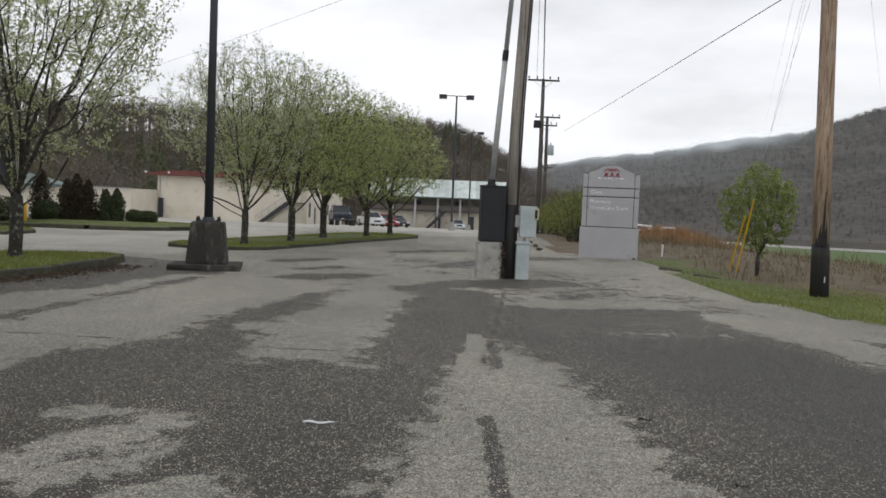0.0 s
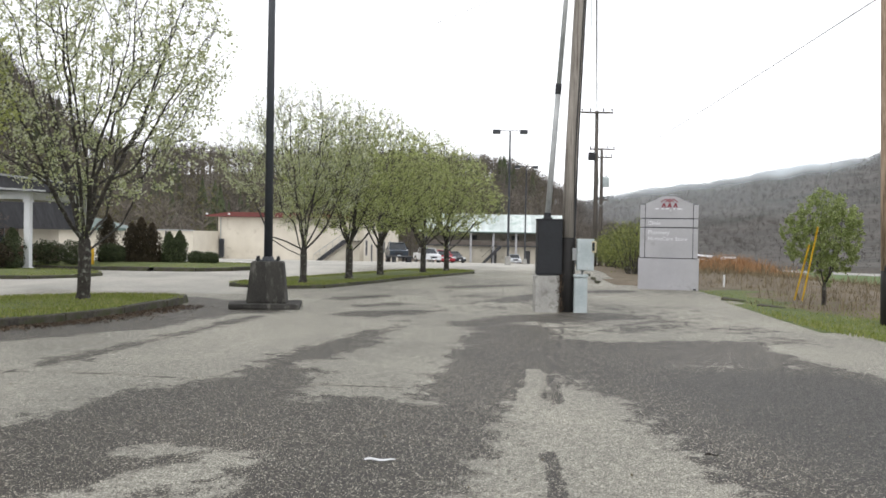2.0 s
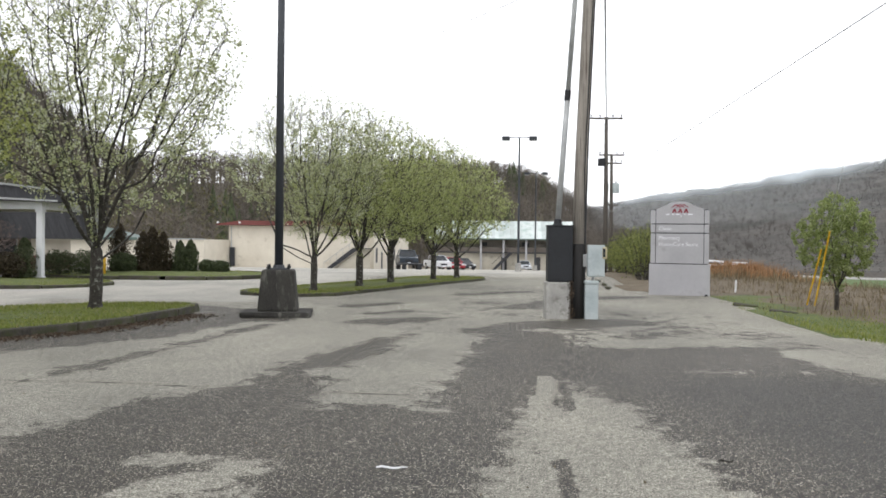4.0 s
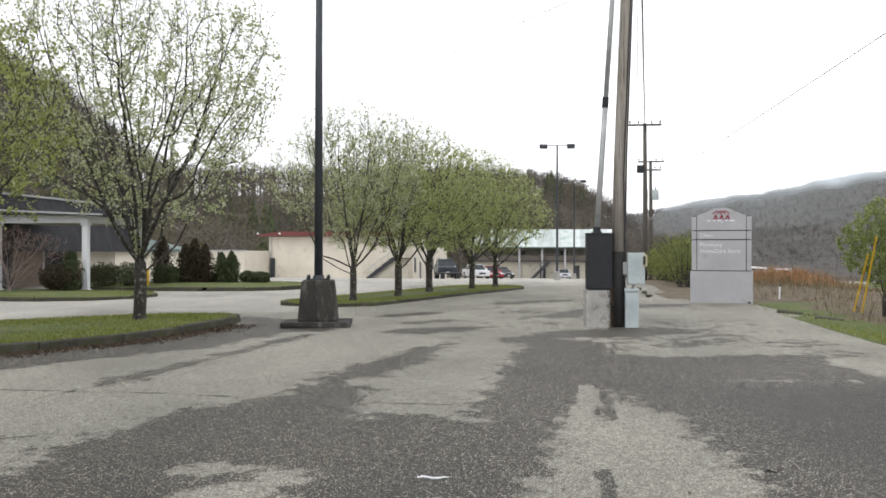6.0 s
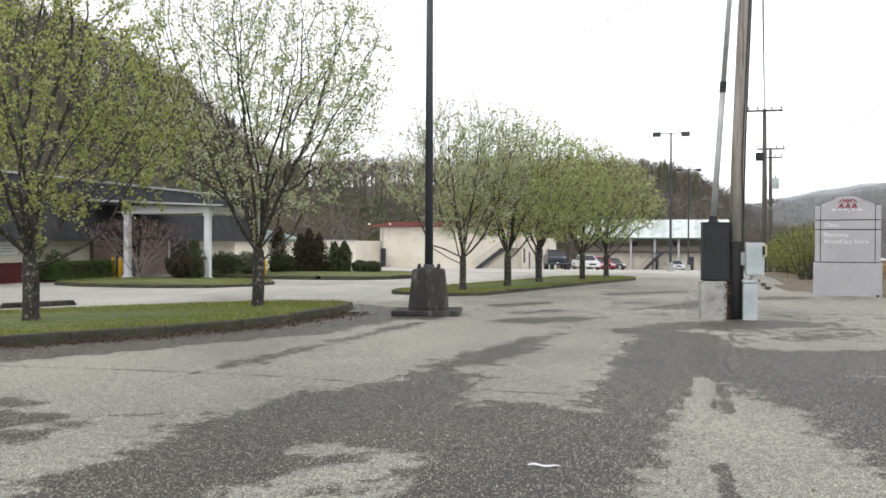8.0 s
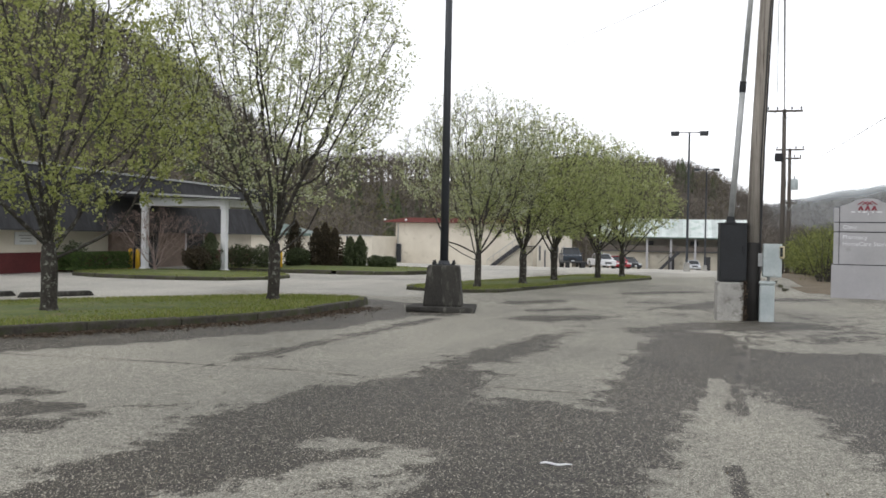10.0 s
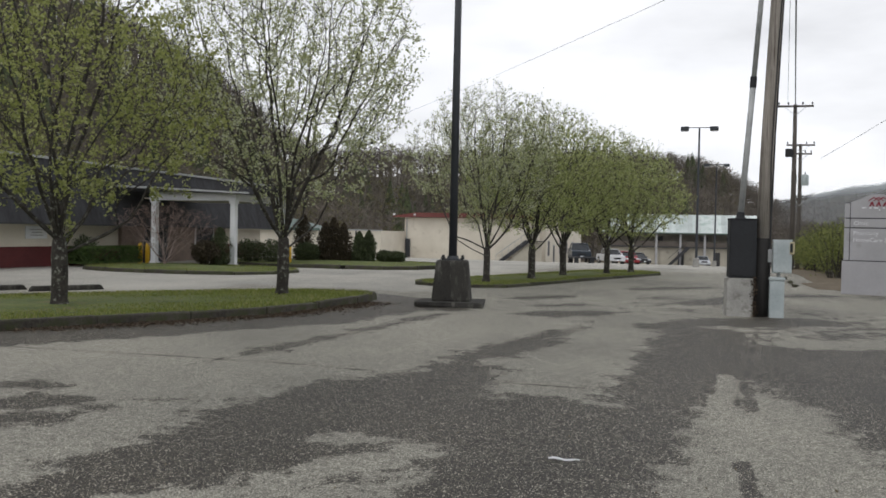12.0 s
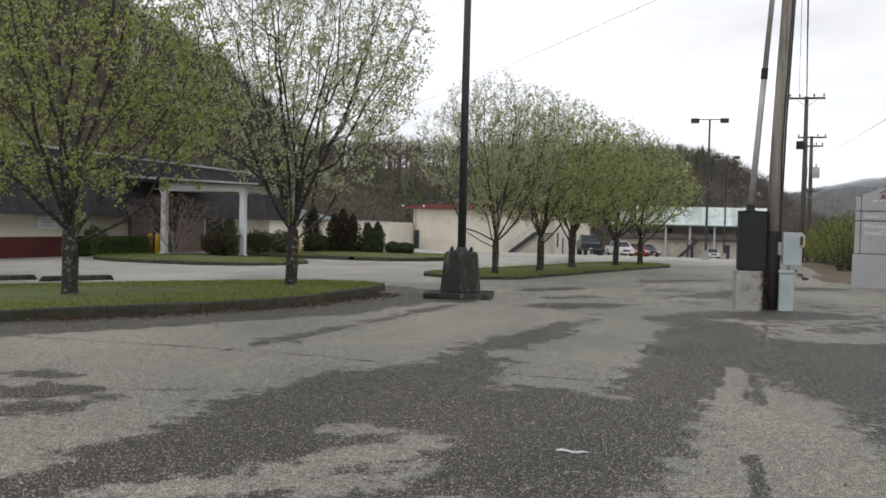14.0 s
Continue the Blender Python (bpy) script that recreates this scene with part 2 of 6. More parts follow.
WHITE_PAINT = worn("white_paint", (0.68, 0.69, 0.71), (0.80, 0.81, 0.82), 30, 1.5, 0.5, bump=0.05, dirt=(0.45, 0.44, 0.42), dirt_at=0.7)
SIGN_RED = worn("sign_red_enamel", (0.17, 0.012, 0.024), (0.26, 0.024, 0.042), 30, 2.0, 0.5, bump=0)
CREAM = worn("cream_block_paint", (0.60, 0.55, 0.46), (0.74, 0.69, 0.59), 20, 0.5, 0.85, bump=0.15, dist=0.01, dirt=(0.42, 0.37, 0.29), dirt_at=0.66)
CREAM_DIM = worn("buff_block_paint", (0.40, 0.37, 0.30), (0.55, 0.51, 0.43), 20, 0.5, 0.85, bump=0.15, dist=0.01, dirt=(0.27, 0.24, 0.2), dirt_at=0.62)
MAROON = worn("maroon_paint", (0.075, 0.013, 0.014), (0.125, 0.024, 0.024), 20, 1.0, 0.7, bump=0.1)
RED_ROOF = worn("red_metal_roof", (0.12, 0.03, 0.027), (0.19, 0.052, 0.045), 20, 1.0, 0.6, bump=0.05)
SHINGLE = worn("black_shingle", (0.016, 0.016, 0.018), (0.055, 0.055, 0.06), 12, 1.6, 0.92, bump=0.3, dist=0.01, stretch=(1.0, 1.6, 0.35))
GREEN_ROOF = worn("green_metal_roof", (0.075, 0.115, 0.098), (0.11, 0.155, 0.135), 20, 0.7, 0.5, bump=0.04)
PALE_ROOF = worn("faded_metal_roof", (0.46, 0.52, 0.50), (0.70, 0.75, 0.73), 14, 0.35, 0.45, 0.1, bump=0.04, dirt=(0.30, 0.42, 0.37), dirt_at=0.6, spread=0.12)
DARK_OPENING = worn("dark_interior", (0.02, 0.02, 0.022), (0.045, 0.045, 0.048), 10, 1.0, 0.6, bump=0)
YELLOW = worn("yellow_paint", (0.62, 0.36, 0.015), (0.78, 0.49, 0.03), 30, 3.0, 0.55, bump=0.03)
BARK = worn("grey_bark", (0.016, 0.0135, 0.011), (0.062, 0.054, 0.046), 30, 7.0, 0.95, bump=0.8, dist=0.012, dirt=(0.34, 0.35, 0.30), dirt_at=0.62)
GLASS_DARK = worn("tinted_glass", (0.012, 0.015, 0.018), (0.03, 0.035, 0.04), 8, 1.0, 0.08, bump=0)
PEAR_LEAF = island_varied("pear_leaf", [(0.12, (0.30, 0.335, 0.15)), (0.45, (0.44, 0.475, 0.25)), (0.68, (0.57, 0.595, 0.40)), (0.86, (0.80, 0.80, 0.68))], 0.65, 0.62)
OLIVE_LEAF = island_varied("budding_leaf", [(0.12, (0.19, 0.22, 0.062)), (0.45, (0.33, 0.36, 0.115)), (0.75, (0.47, 0.495, 0.21)), (0.92, (0.66, 0.66, 0.45))], 0.65, 0.62)
ROW_LEAF = island_varied("median_pear_leaf", [(0.12, (0.24, 0.28, 0.09)), (0.45, (0.38, 0.425, 0.16)), (0.7, (0.51, 0.545, 0.26)), (0.9, (0.74, 0.75, 0.55))], 0.65, 0.62)
HEDGE_LEAF = island_varied("hedge_leaf", [(0.1, (0.04, 0.052, 0.026)), (0.5, (0.075, 0.095, 0.046)), (0.9, (0.13, 0.16, 0.07))], 0.8, 0.3)
THUJA_LEAF = island_varied("brown_evergreen", [(0.1, (0.03, 0.024, 0.015)), (0.5, (0.06, 0.046, 0.028)), (0.9, (0.10, 0.08, 0.046))], 0.85, 0.2)
THICKET_LEAF = island_varied("thicket_leaf", [(0.1, (0.075, 0.085, 0.025)), (0.5, (0.16, 0.185, 0.05)), (0.9, (0.29, 0.32, 0.10))], 0.7, 0.45)
GRASS_BLADE = island_varied("grass_blade", [(0.1, (0.13, 0.165, 0.036)), (0.42, (0.20, 0.24, 0.056)), (0.7, (0.27, 0.29, 0.088)), (0.88, (0.40, 0.35, 0.18))], 0.85, 0.45, 0.9)
YOUNG_LEAF = island_varied("young_leaf", [(0.12, (0.16, 0.205, 0.06)), (0.5, (0.29, 0.35, 0.12)), (0.75, (0.44, 0.49, 0.23)), (0.92, (0.72, 0.74, 0.56))], 0.65, 0.6)
LITTER = island_varied("dark_leaf_litter", [(0.1, (0.03, 0.021, 0.014)), (0.6, (0.075, 0.052, 0.034)), (0.95, (0.17, 0.125, 0.08))], 0.9)
DEAD_WEED = island_varied("dead_weed", [(0.1, (0.088, 0.07, 0.038)), (0.5, (0.17, 0.134, 0.078)), (0.9, (0.31, 0.255, 0.165))], 0.85, 0.3)
ORANGE_WEED = island_varied("broom_sedge", [(0.1, (0.20, 0.10, 0.045)), (0.5, (0.34, 0.185, 0.085)), (0.9, (0.46, 0.29, 0.15))], 0.85, 0.2)
BARE_WOOD = island_varied("bare_wood", [(0.1, (0.08, 0.068, 0.056)), (0.5, (0.14, 0.12, 0.10)), (0.85, (0.21, 0.185, 0.155)), (0.95, (0.40, 0.38, 0.34))], 0.9, 0, 0.03)
HILL_SOIL = worn("leaf_litter_hillside", (0.065, 0.055, 0.045), (0.14, 0.12, 0.095), 0.35, 0.03, 0.95, bump=0.6, dist=1.0, dirt=(0.085, 0.09, 0.05), dirt_at=0.58)
MOUNTAIN_WOOD = island_varied("brown_mountain_woods", [(0.1, (0.045, 0.04, 0.036)), (0.5, (0.085, 0.077, 0.069)), (0.9, (0.14, 0.128, 0.115))], 0.95, 0.0, 0.03)
FAR_WOOD = worn("far_bare_woods", (0.038, 0.034, 0.03), (0.10, 0.089, 0.078), 0.2, 0.02, 0.95, bump=0.6, dist=3.0, dirt=(0.034, 0.036, 0.028), dirt_at=0.57)


# ---- building tools ----
def part(name, bm, mat, parent=None, label="", smooth=False):
    me = bpy.data.meshes.new(name)
    bm.normal_update()
    bm.to_mesh(me)
    bm.free()
    return mesh_part(name, me, mat, parent, label, smooth)


def mesh_part(name, me, mat, parent=None, label="", smooth=False):
    if mat:
        me.materials.append(mat)
    if smooth:
        for p in me.polygons:
            p.use_smooth = True
    ob = new(name, me)
    if parent:
        ob.parent = parent
    if label:
        tagged(ob, label)
    return ob


def raw(name, verts, faces, mat, parent=None, label="", smooth=False):
    me = bpy.data.meshes.new(name)
    me.from_pydata(verts if isinstance(verts, list) else verts.tolist(), [], faces if isinstance(faces, list) else faces.tolist())
    me.update()
    return mesh_part(name, me, mat, parent, label, smooth)


def thing(name, x, y, z, label, category, group="", kind="", turn=0):
    ob = new(name)
    ob.matrix_world = pose(x, y, z, 0, 0, turn)
    return tagged(ob, label, category, group, kind)


def box(bm, x, y, z, sx, sy, sz, bevel=0.0, top=1.0):
    """A box on its base at z, bevelled, tapering to `top` of its plan."""
    r = bmesh.ops.create_cube(bm, size=1.0)
    for v in r["verts"]:
        k = top if v.co.z > 0 else 1.0
        v.co = Vector((x + v.co.x * sx * k, y + v.co.y * sy * k, z + (v.co.z + 0.5) * sz))
    if bevel:
        edges = list({e for v in r["verts"] for e in v.link_edges})
        bmesh.ops.bevel(bm, geom=edges, offset=bevel, segments=2, affect="EDGES", profile=0.6)
    return bm


def boxed(*a, **k):
    return box(bmesh.new(), *a, **k)


def tube(bm, points, radii, n=8, caps=True):
    """A tapered tube through the points."""
    pts = [Vector(p) for p in points]
    rings = []
    for i, p in enumerate(pts):
        d = (pts[min(i + 1, len(pts) - 1)] - pts[max(i - 1, 0)]).normalized()
        u = d.orthogonal().normalized() if abs(d.z) < 0.9 else Vector((1, 0, 0)) - d * d.x
        u.normalize()
        w = d.cross(u)
        r = radii[i] if isinstance(radii, (list, tuple)) else radii
        rings.append([bm.verts.new(p + (u * math.cos(2 * math.pi * k / n) + w * math.sin(2 * math.pi * k / n)) * r) for k in range(n)])
    for a, b in zip(rings, rings[1:]):
        for k in range(n):
            bm.faces.new((a[k], a[(k + 1) % n], b[(k + 1) % n], b[k]))
    if caps:
        bm.faces.new(rings[0][::-1])
        bm.faces.new(rings[-1])
    return bm


def tubed(points, radii, n=8):
    return tube(bmesh.new(), points, radii, n)


def prism(bm, outline, depth, axis="y", at=0.0):
    """An outline in (a, b) drawn out along an axis."""
    put = {"y": lambda a, b, d: (a, d, b), "x": lambda a, b, d: (d, a, b), "z": lambda a, b, d: (a, b, d)}[axis]
    lo = [bm.verts.new(put(a, b, at)) for a, b in outline]
    hi = [bm.verts.new(put(a, b, at + depth)) for a, b in outline]
    k = len(outline)
    bm.faces.new(lo)
    bm.faces.new(hi[::-1])
    for i in range(k):
        bm.faces.new((lo[i], hi[i], hi[(i + 1) % k], lo[(i + 1) % k]))
    bmesh.ops.recalc_face_normals(bm, faces=bm.faces[:])
    return bm


# ---- lie of the land ----
def smooth01(a, lo, hi):
    k = np.clip((np.asarray(a, float) - lo) / (hi - lo), 0, 1)
    return k * k * (3 - 2 * k)


def lot_z(y):
    """The lot lies level near the entrance and falls gently towards its far end."""
    y = np.asarray(y, float)
    u = y - 46
    z = np.where(u > 8, u, np.where(u < -8, 0.0, (u + 8) ** 2 / 32))
    return -0.0291 * np.minimum(z, 120)


def lot_edge(y):
    """The east edge of the paving."""
    y = np.asarray(y, float)
    return np.interp(y, [-60, 2, 8, 12.7, 15, 18.6, 26.8, 29.2, 37, 60, 85, 120, 150, 165], [22, 11, 8, 6.6, 6.0, 5.9, 6.2, 4.4, 4.8, 5.4, 6.5, 12, 18, 18])


def land_z(x, y):
    e = lot_edge(y)
    bank = smooth01(x - e, 2.0, 46) * 3.1 * (1 - smooth01(y, 60, 150) * 0.75)
    far = smooth01(np.hypot(x, y), 165, 320)
    return lot_z(np.minimum(y, 165)) * (1 - far) - 3.6 * far - bank * (1 - far)


def at(x, y):
    return float(land_z(x, y))


# ---- ground ----
def axis_lines(lo, hi, step, far, grow=1.22):
    mid = list(np.arange(lo, hi + step / 2, step))
    up, d, v = [], step, hi
    while v < far:
        d *= grow
        v += d
        up.append(v)
    down, d, v = [], step, lo
    while v > -far:
        d *= grow
        v -= d
        down.append(v)
    return np.array(down[::-1] + mid + up)


def sheet(name, X, Y, Z, mat, fields):
    ny, nx = X.shape
    verts = np.stack([X.ravel(), Y.ravel(), Z.ravel()], 1)
    i = np.arange(ny * nx).reshape(ny, nx)
    faces = np.stack([i[:-1, :-1], i[:-1, 1:], i[1:, 1:], i[1:, :-1]], -1).reshape(-1, 4)
    ob = raw(name, verts, faces, mat, smooth=True)
    for key, v in fields.items():
        a = ob.data.attributes.new(key, "FLOAT", "POINT")
        a.data.foreach_set("value", np.asarray(v, np.float32).ravel())
    return ob


gx, gy = axis_lines(-20, 24, 0.5, 2500), axis_lines(-4, 60, 0.5, 2500)
GX, GY = np.meshgrid(gx, gy)
GZ = land_z(GX, GY) - 0.06 * (GX < lot_edge(GY) - 0.6) + 0.02 * (GX > lot_edge(GY))
off = GX - lot_edge(GY)
toward_sign = smooth01(GY, 14.5, 19) * (1 - smooth01(GY, 25, 28))
weeds = np.maximum(smooth01(off - 1.2 + 1.5 * toward_sign, 0, 3.8 - 1.4 * toward_sign), smooth01(GY, 25.5, 28))
bearing = np.degrees(np.arctan2(GX, np.maximum(GY, 0.1)))
field_from = 50 + 75 * (1 - smooth01(bearing, 18, 21))
field = smooth01(np.hypot(GX, GY) - field_from, -6, 8) * (off > 6)
ground = tagged(sheet("ground", GX, GY, GZ, GROUND, {"weeds": weeds, "field": field}), "green verge running into brown weeds and a mown field", "ground", kind="structure")


def capsule(X, Y, x0, y0, x1, y1, r):
    dx, dy = x1 - x0, y1 - y0
    k = np.clip(((X - x0) * dx + (Y - y0) * dy) / (dx * dx + dy * dy), 0, 1)
    return r - np.hypot(X - x0 - k * dx, Y - y0 - k * dy)


def lengthwise(X, Y, ys, left, right, k=2.4):
    """A patch along the drive between two wandering edges; above zero inside."""
    f = np.minimum(X - np.interp(Y, ys, left), np.interp(Y, ys, right) - X)
    return np.minimum(f, np.minimum(Y - ys[0], ys[-1] - Y)) * k


def lot_fields(X, Y):
    """How pale the paving is (worn patches above zero, dark damp ones below, paler with distance and on the drive), and
    how far from the old seams.
    """
    # base tone grows paler with distance up the lot
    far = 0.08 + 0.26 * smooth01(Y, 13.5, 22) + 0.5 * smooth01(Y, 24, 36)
    pale = np.full(X.shape, -1.0)
    line = np.interp(Y, [3, 4.5, 5.6, 6.5, 7.05, 8.0, 8.5, 9.0, 10.7, 12.3, 13.3, 16], [-3.9, -3.85, -3.79, -3.73, -3.64, -3.5, -3.11, -2.79, -2.7, -2.27, -1.93, -1.4])
    pale = np.maximum(pale, np.minimum((line - X) * 2.4, 1.1 - 0.6 * smooth01(Y, 11.5, 16)))
    pale = np.maximum(pale, np.minimum(lengthwise(X, Y, [7.95, 8.87, 10.04, 11.16, 13.05, 14.5, 17.5], [-1.75, -1.82, -2.13, -1.77, -1.55, -1.35, -1.7], [-0.75, -0.8, -0.43, -0.27, -0.15, 0.0, 0.3]), 0.9))
    pale = np.maximum(pale, np.minimum(lengthwise(X, Y, [2.0, 5.25, 5.8, 6.67, 7.68, 8.41, 9.0, 9.5], [-0.35, -0.13, -0.07, 0.09, 0.24, 0.45, 0.55, 0.62], [1.42, 1.36, 1.36, 1.36, 1.33, 1.14, 0.78, 0.7]), 1.1))
    for x0, y0, x1, y1, r in ((-2.85, 3.9, -2.3, 4.75, 0.21), (-2.35, 4.6, -1.75, 5.85, 0.17), (-2.0, 4.4, -1.6, 5.2, 0.1), (-2.45, 5.8, -2.05, 5.9, 0.07), (-1.7, 3.6, -1.2, 4.4, 0.22),
                              (1.7, 13.5, 3.6, 14.1, 0.5), (4.4, 12.9, 4.9, 9.0, 0.5), (5.0, 22, 5.75, 11.5, 0.8), (1.9, 21.5, 5.2, 21.6, 1.6), (1.9, 10.6, 3.6, 10.7, 0.06)):
        pale = np.maximum(pale, capsule(X, Y, x0, y0, x1, y1, r) * 3.2)
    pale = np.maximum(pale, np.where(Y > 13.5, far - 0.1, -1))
    for x0, y0, x1, y1, r in ((-2.3, 10.9, -1.9, 13.6, 0.25), (-6.0, 6.7, -5.5, 6.85, 0.16), (-5.6, 5.8, -4.9, 6.35, 0.25), (-2.4, 16.2, -1.6, 17.2, 0.45),
                              (0.1, 9.8, 0.35, 14.6, 0.72), (-0.35, 11.0, 0.2, 11.2, 0.35), (0.7, 16.3, 2.2, 17.2, 0.8), (-3.7, 20.2, -2.9, 21.6, 0.42), (0.2, 20.5, 1.3, 22.8, 0.55), (-1.2, 25.5, 0.4, 27.5, 0.5), (2.3, 24.5, 3.6, 25.5, 0.6), (-2.9, 18.3, -2.2, 19.2, 0.3),
                              (-4.95, 9.6, -4.3, 15.4, 0.2), (-5.4, 18.2, -6.0, 13.8, 1.0), (-6.0, 13.8, -8.6, 9.4, 0.95), (-5.85, 6.91, -5.55, 6.84, 0.13), (-5.4, 6.39, -4.7, 6.2, 0.17), (-4.75, 5.7, -5.4, 5.3, 0.26), (-4.46, 6.61, -4.15, 6.75, 0.06), (-2.6, 16.4, -2.0, 16.9, 0.5), (-0.45, 15.0, 0.5, 16.4, 0.5), (-4.6, 16.5, -6.7, 19.0, 0.6), (-9.0, 10.0, -11.5, 4.5, 0.6)):
        pale = np.minimum(pale, -capsule(X, Y, x0, y0, x1, y1, r) * 3.2 + 0.05)
    pale = np.where(capsule(X, Y, 0.47, 9.95, 0.35, 7.8, 0.1) > 0, 1.0, pale)
    for x0, y0, x1, y1, r in ((0.44, 6.1, 0.36, 4.2, 0.055), (0.62, 9.3, 0.55, 8.0, 0.05)):
        pale = np.where(capsule(X, Y, x0, y0, x1, y1, r) > 0, -1.0, pale)
    seam = np.full(X.shape, 1.0)
    for x0, y0, x1, y1 in ((-9, 8.75, -4.6, 8.95), (-4.6, 8.95, -2.56, 8.7), (-2.56, 8.7, -0.8, 8.56), (-0.8, 8.56, 0.2, 8.12), (-5.18, 8.45, -4.77, 10.49), (-4.77, 10.49, -4.38, 14.6), (0.47, 8.1, 0.72, 10.45), (0.72, 10.45, 1.2, 15.5)):
        seam = np.minimum(seam, -capsule(X, Y, x0, y0, x1, y1, 0.0))
    pale = np.clip(pale + 0.1, -1.2, 1.2)
    # whitest on the west drive and past 34 to 50 m
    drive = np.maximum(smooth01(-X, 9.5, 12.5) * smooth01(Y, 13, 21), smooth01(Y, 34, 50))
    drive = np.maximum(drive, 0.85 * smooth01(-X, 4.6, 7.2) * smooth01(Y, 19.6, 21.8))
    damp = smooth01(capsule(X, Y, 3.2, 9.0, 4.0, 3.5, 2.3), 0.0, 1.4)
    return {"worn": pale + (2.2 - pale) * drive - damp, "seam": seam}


ly = np.concatenate([np.arange(-30, 2, 2.0), np.arange(2, 14, 0.1), np.arange(14, 44, 0.25), np.arange(44, 166, 2.0)])
lx = np.concatenate([np.arange(-60, -14, 2.0), np.arange(-14, 5.6, 0.1)])
LX, LY = np.meshgrid(lx, ly)
# the strip along the east edge follows it, a little ragged
ks = np.linspace(0, 1, 24)[1:]
rag = np.array([0.22 * noise.noise((0.0, yy * 1.3, 4.0)) + 0.1 * noise.noise((2.0, yy * 4.0, 1.0)) for yy in ly])
start = np.minimum(5.5, lot_edge(ly) - 0.05)
LX = np.concatenate([np.minimum(LX, start[:, None] + (LX - 5.5) * 0.002), start[:, None] + (lot_edge(ly) + rag - start)[:, None] * ks[None, :]], 1)
LY = np.repeat(ly[:, None], LX.shape[1], 1)
LZ = lot_z(LY) + 0.012 * np.sin(LX * 0.5) * np.sin(LY * 0.35)
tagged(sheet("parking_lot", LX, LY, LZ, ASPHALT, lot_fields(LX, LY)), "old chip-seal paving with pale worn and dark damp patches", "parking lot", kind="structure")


# ---- kerbed islands ----
def stadium(x0, y0, x1, y1, right, left, n=14):
    """The outline of a long island round the line from one end to the other."""
    d = Vector((x1 - x0, y1 - y0)).normalized()
    r = Vector((d.y, -d.x))
    mid = (right - left) / 2
    h = (right + left) / 2
    a, b = Vector((x0, y0)) + r * mid, Vector((x1, y1)) + r * mid
    pts = [b + r * h * math.cos(t) + d * h * math.sin(t) for t in np.linspace(0, math.pi, n)]
    pts += [a - r * h * math.cos(t) - d * h * math.sin(t) for t in np.linspace(0, math.pi, n)]
    return pts


def resample(pts, step):
    out, carry = [], 0.0
    ring = pts + [pts[0]]
    for p, q in zip(ring, ring[1:]):
        seg = (q - p).length
        while carry < seg:
            out.append(p + (q - p) * (carry / seg))
            carry += step
        carry -= seg
    return out


def kerb_island(name, pts, label, blades, high=0.15, wide=0.16, blade_mat=None):
    """A raised lawn ringed with kerb stones, and its grass."""
    root = thing(name, 0, 0, 0, label, "traffic island", kind="structure")
    ring = resample(pts, 1.5)
    c = sum(ring, Vector((0, 0))) / len(ring)
    for i, p in enumerate(ring):
        q = ring[(i + 1) % len(ring)]
        d = (q - p)
        if d.length < 0.3:
            continue
        bm = boxed(0, 0, -0.1, d.length - 0.02, wide, high + 0.1 + 0.012 * math.sin(i * 5.3), 0.03)
        for v in bm.verts:
            v.co += Vector((noise.noise(v.co * 4 + Vector((i, 0, 0))), noise.noise(v.co * 4 + Vector((0, i, 0))), noise.noise(v.co * 4 + Vector((0, 0, i))))) * 0.03
        k = part("kerb_stone", bm, KERB, root)
        mid = (p + q) / 2
        k.matrix_world = pose(mid.x, mid.y, at(mid.x, mid.y) if mid.x < 5 else float(lot_z(mid.y)), 0, 0, math.degrees(math.atan2(d.y, d.x)))
    fine = resample(pts, 0.6)
    verts, faces = [], []
    levels = (0.985, 0.8, 0.5, 0.2)
    for j, s in enumerate(levels):
        for p in fine:
            q = c + (p - c) * s
            verts.append((q.x, q.y, float(lot_z(q.y)) + high - 0.015 + 0.07 * (1 - s) + 0.03 * noise.noise((q.x, q.y, 0))))
    k = len(fine)
    for j in range(len(levels) - 1):
        for i in range(k):
            faces.append((j * k + i, j * k + (i + 1) % k, (j + 1) * k + (i + 1) % k, (j + 1) * k + i))
    faces.append([3 * k + i for i in range(k)])
    lawn = raw("lawn", verts, faces, LAWN, root, smooth=True)
    rng = np.random.default_rng(len(pts) + int(blades))
    xs, ys = [p.x for p in fine], [p.y for p in fine]
    poly = np.array([(p.x, p.y) for p in fine])
    cand = np.stack([rng.uniform(min(xs), max(xs), blades * 3), rng.uniform(min(ys), max(ys), blades * 3)], 1)
    inside = np.zeros(len(cand), bool)
    for (x0, y0), (x1, y1) in zip(poly, np.roll(poly, -1, 0)):
        cross = ((y0 > cand[:, 1]) != (y1 > cand[:, 1])) & (cand[:, 0] < (x1 - x0) * (cand[:, 1] - y0) / (y1 - y0 + 1e-9) + x0)
        inside ^= cross
    cand = cand[inside][:blades]
    s = np.max(np.abs((cand - np.array(c))[:, None, :]), axis=(1, 2)) * 0
    base = lot_z(cand[:, 1]) + high + 0.01 + s
    blade_stuff("grass", cand, base, rng, 0.008, 0.034, 0.009, blade_mat or GRASS_BLADE, root)
    return root


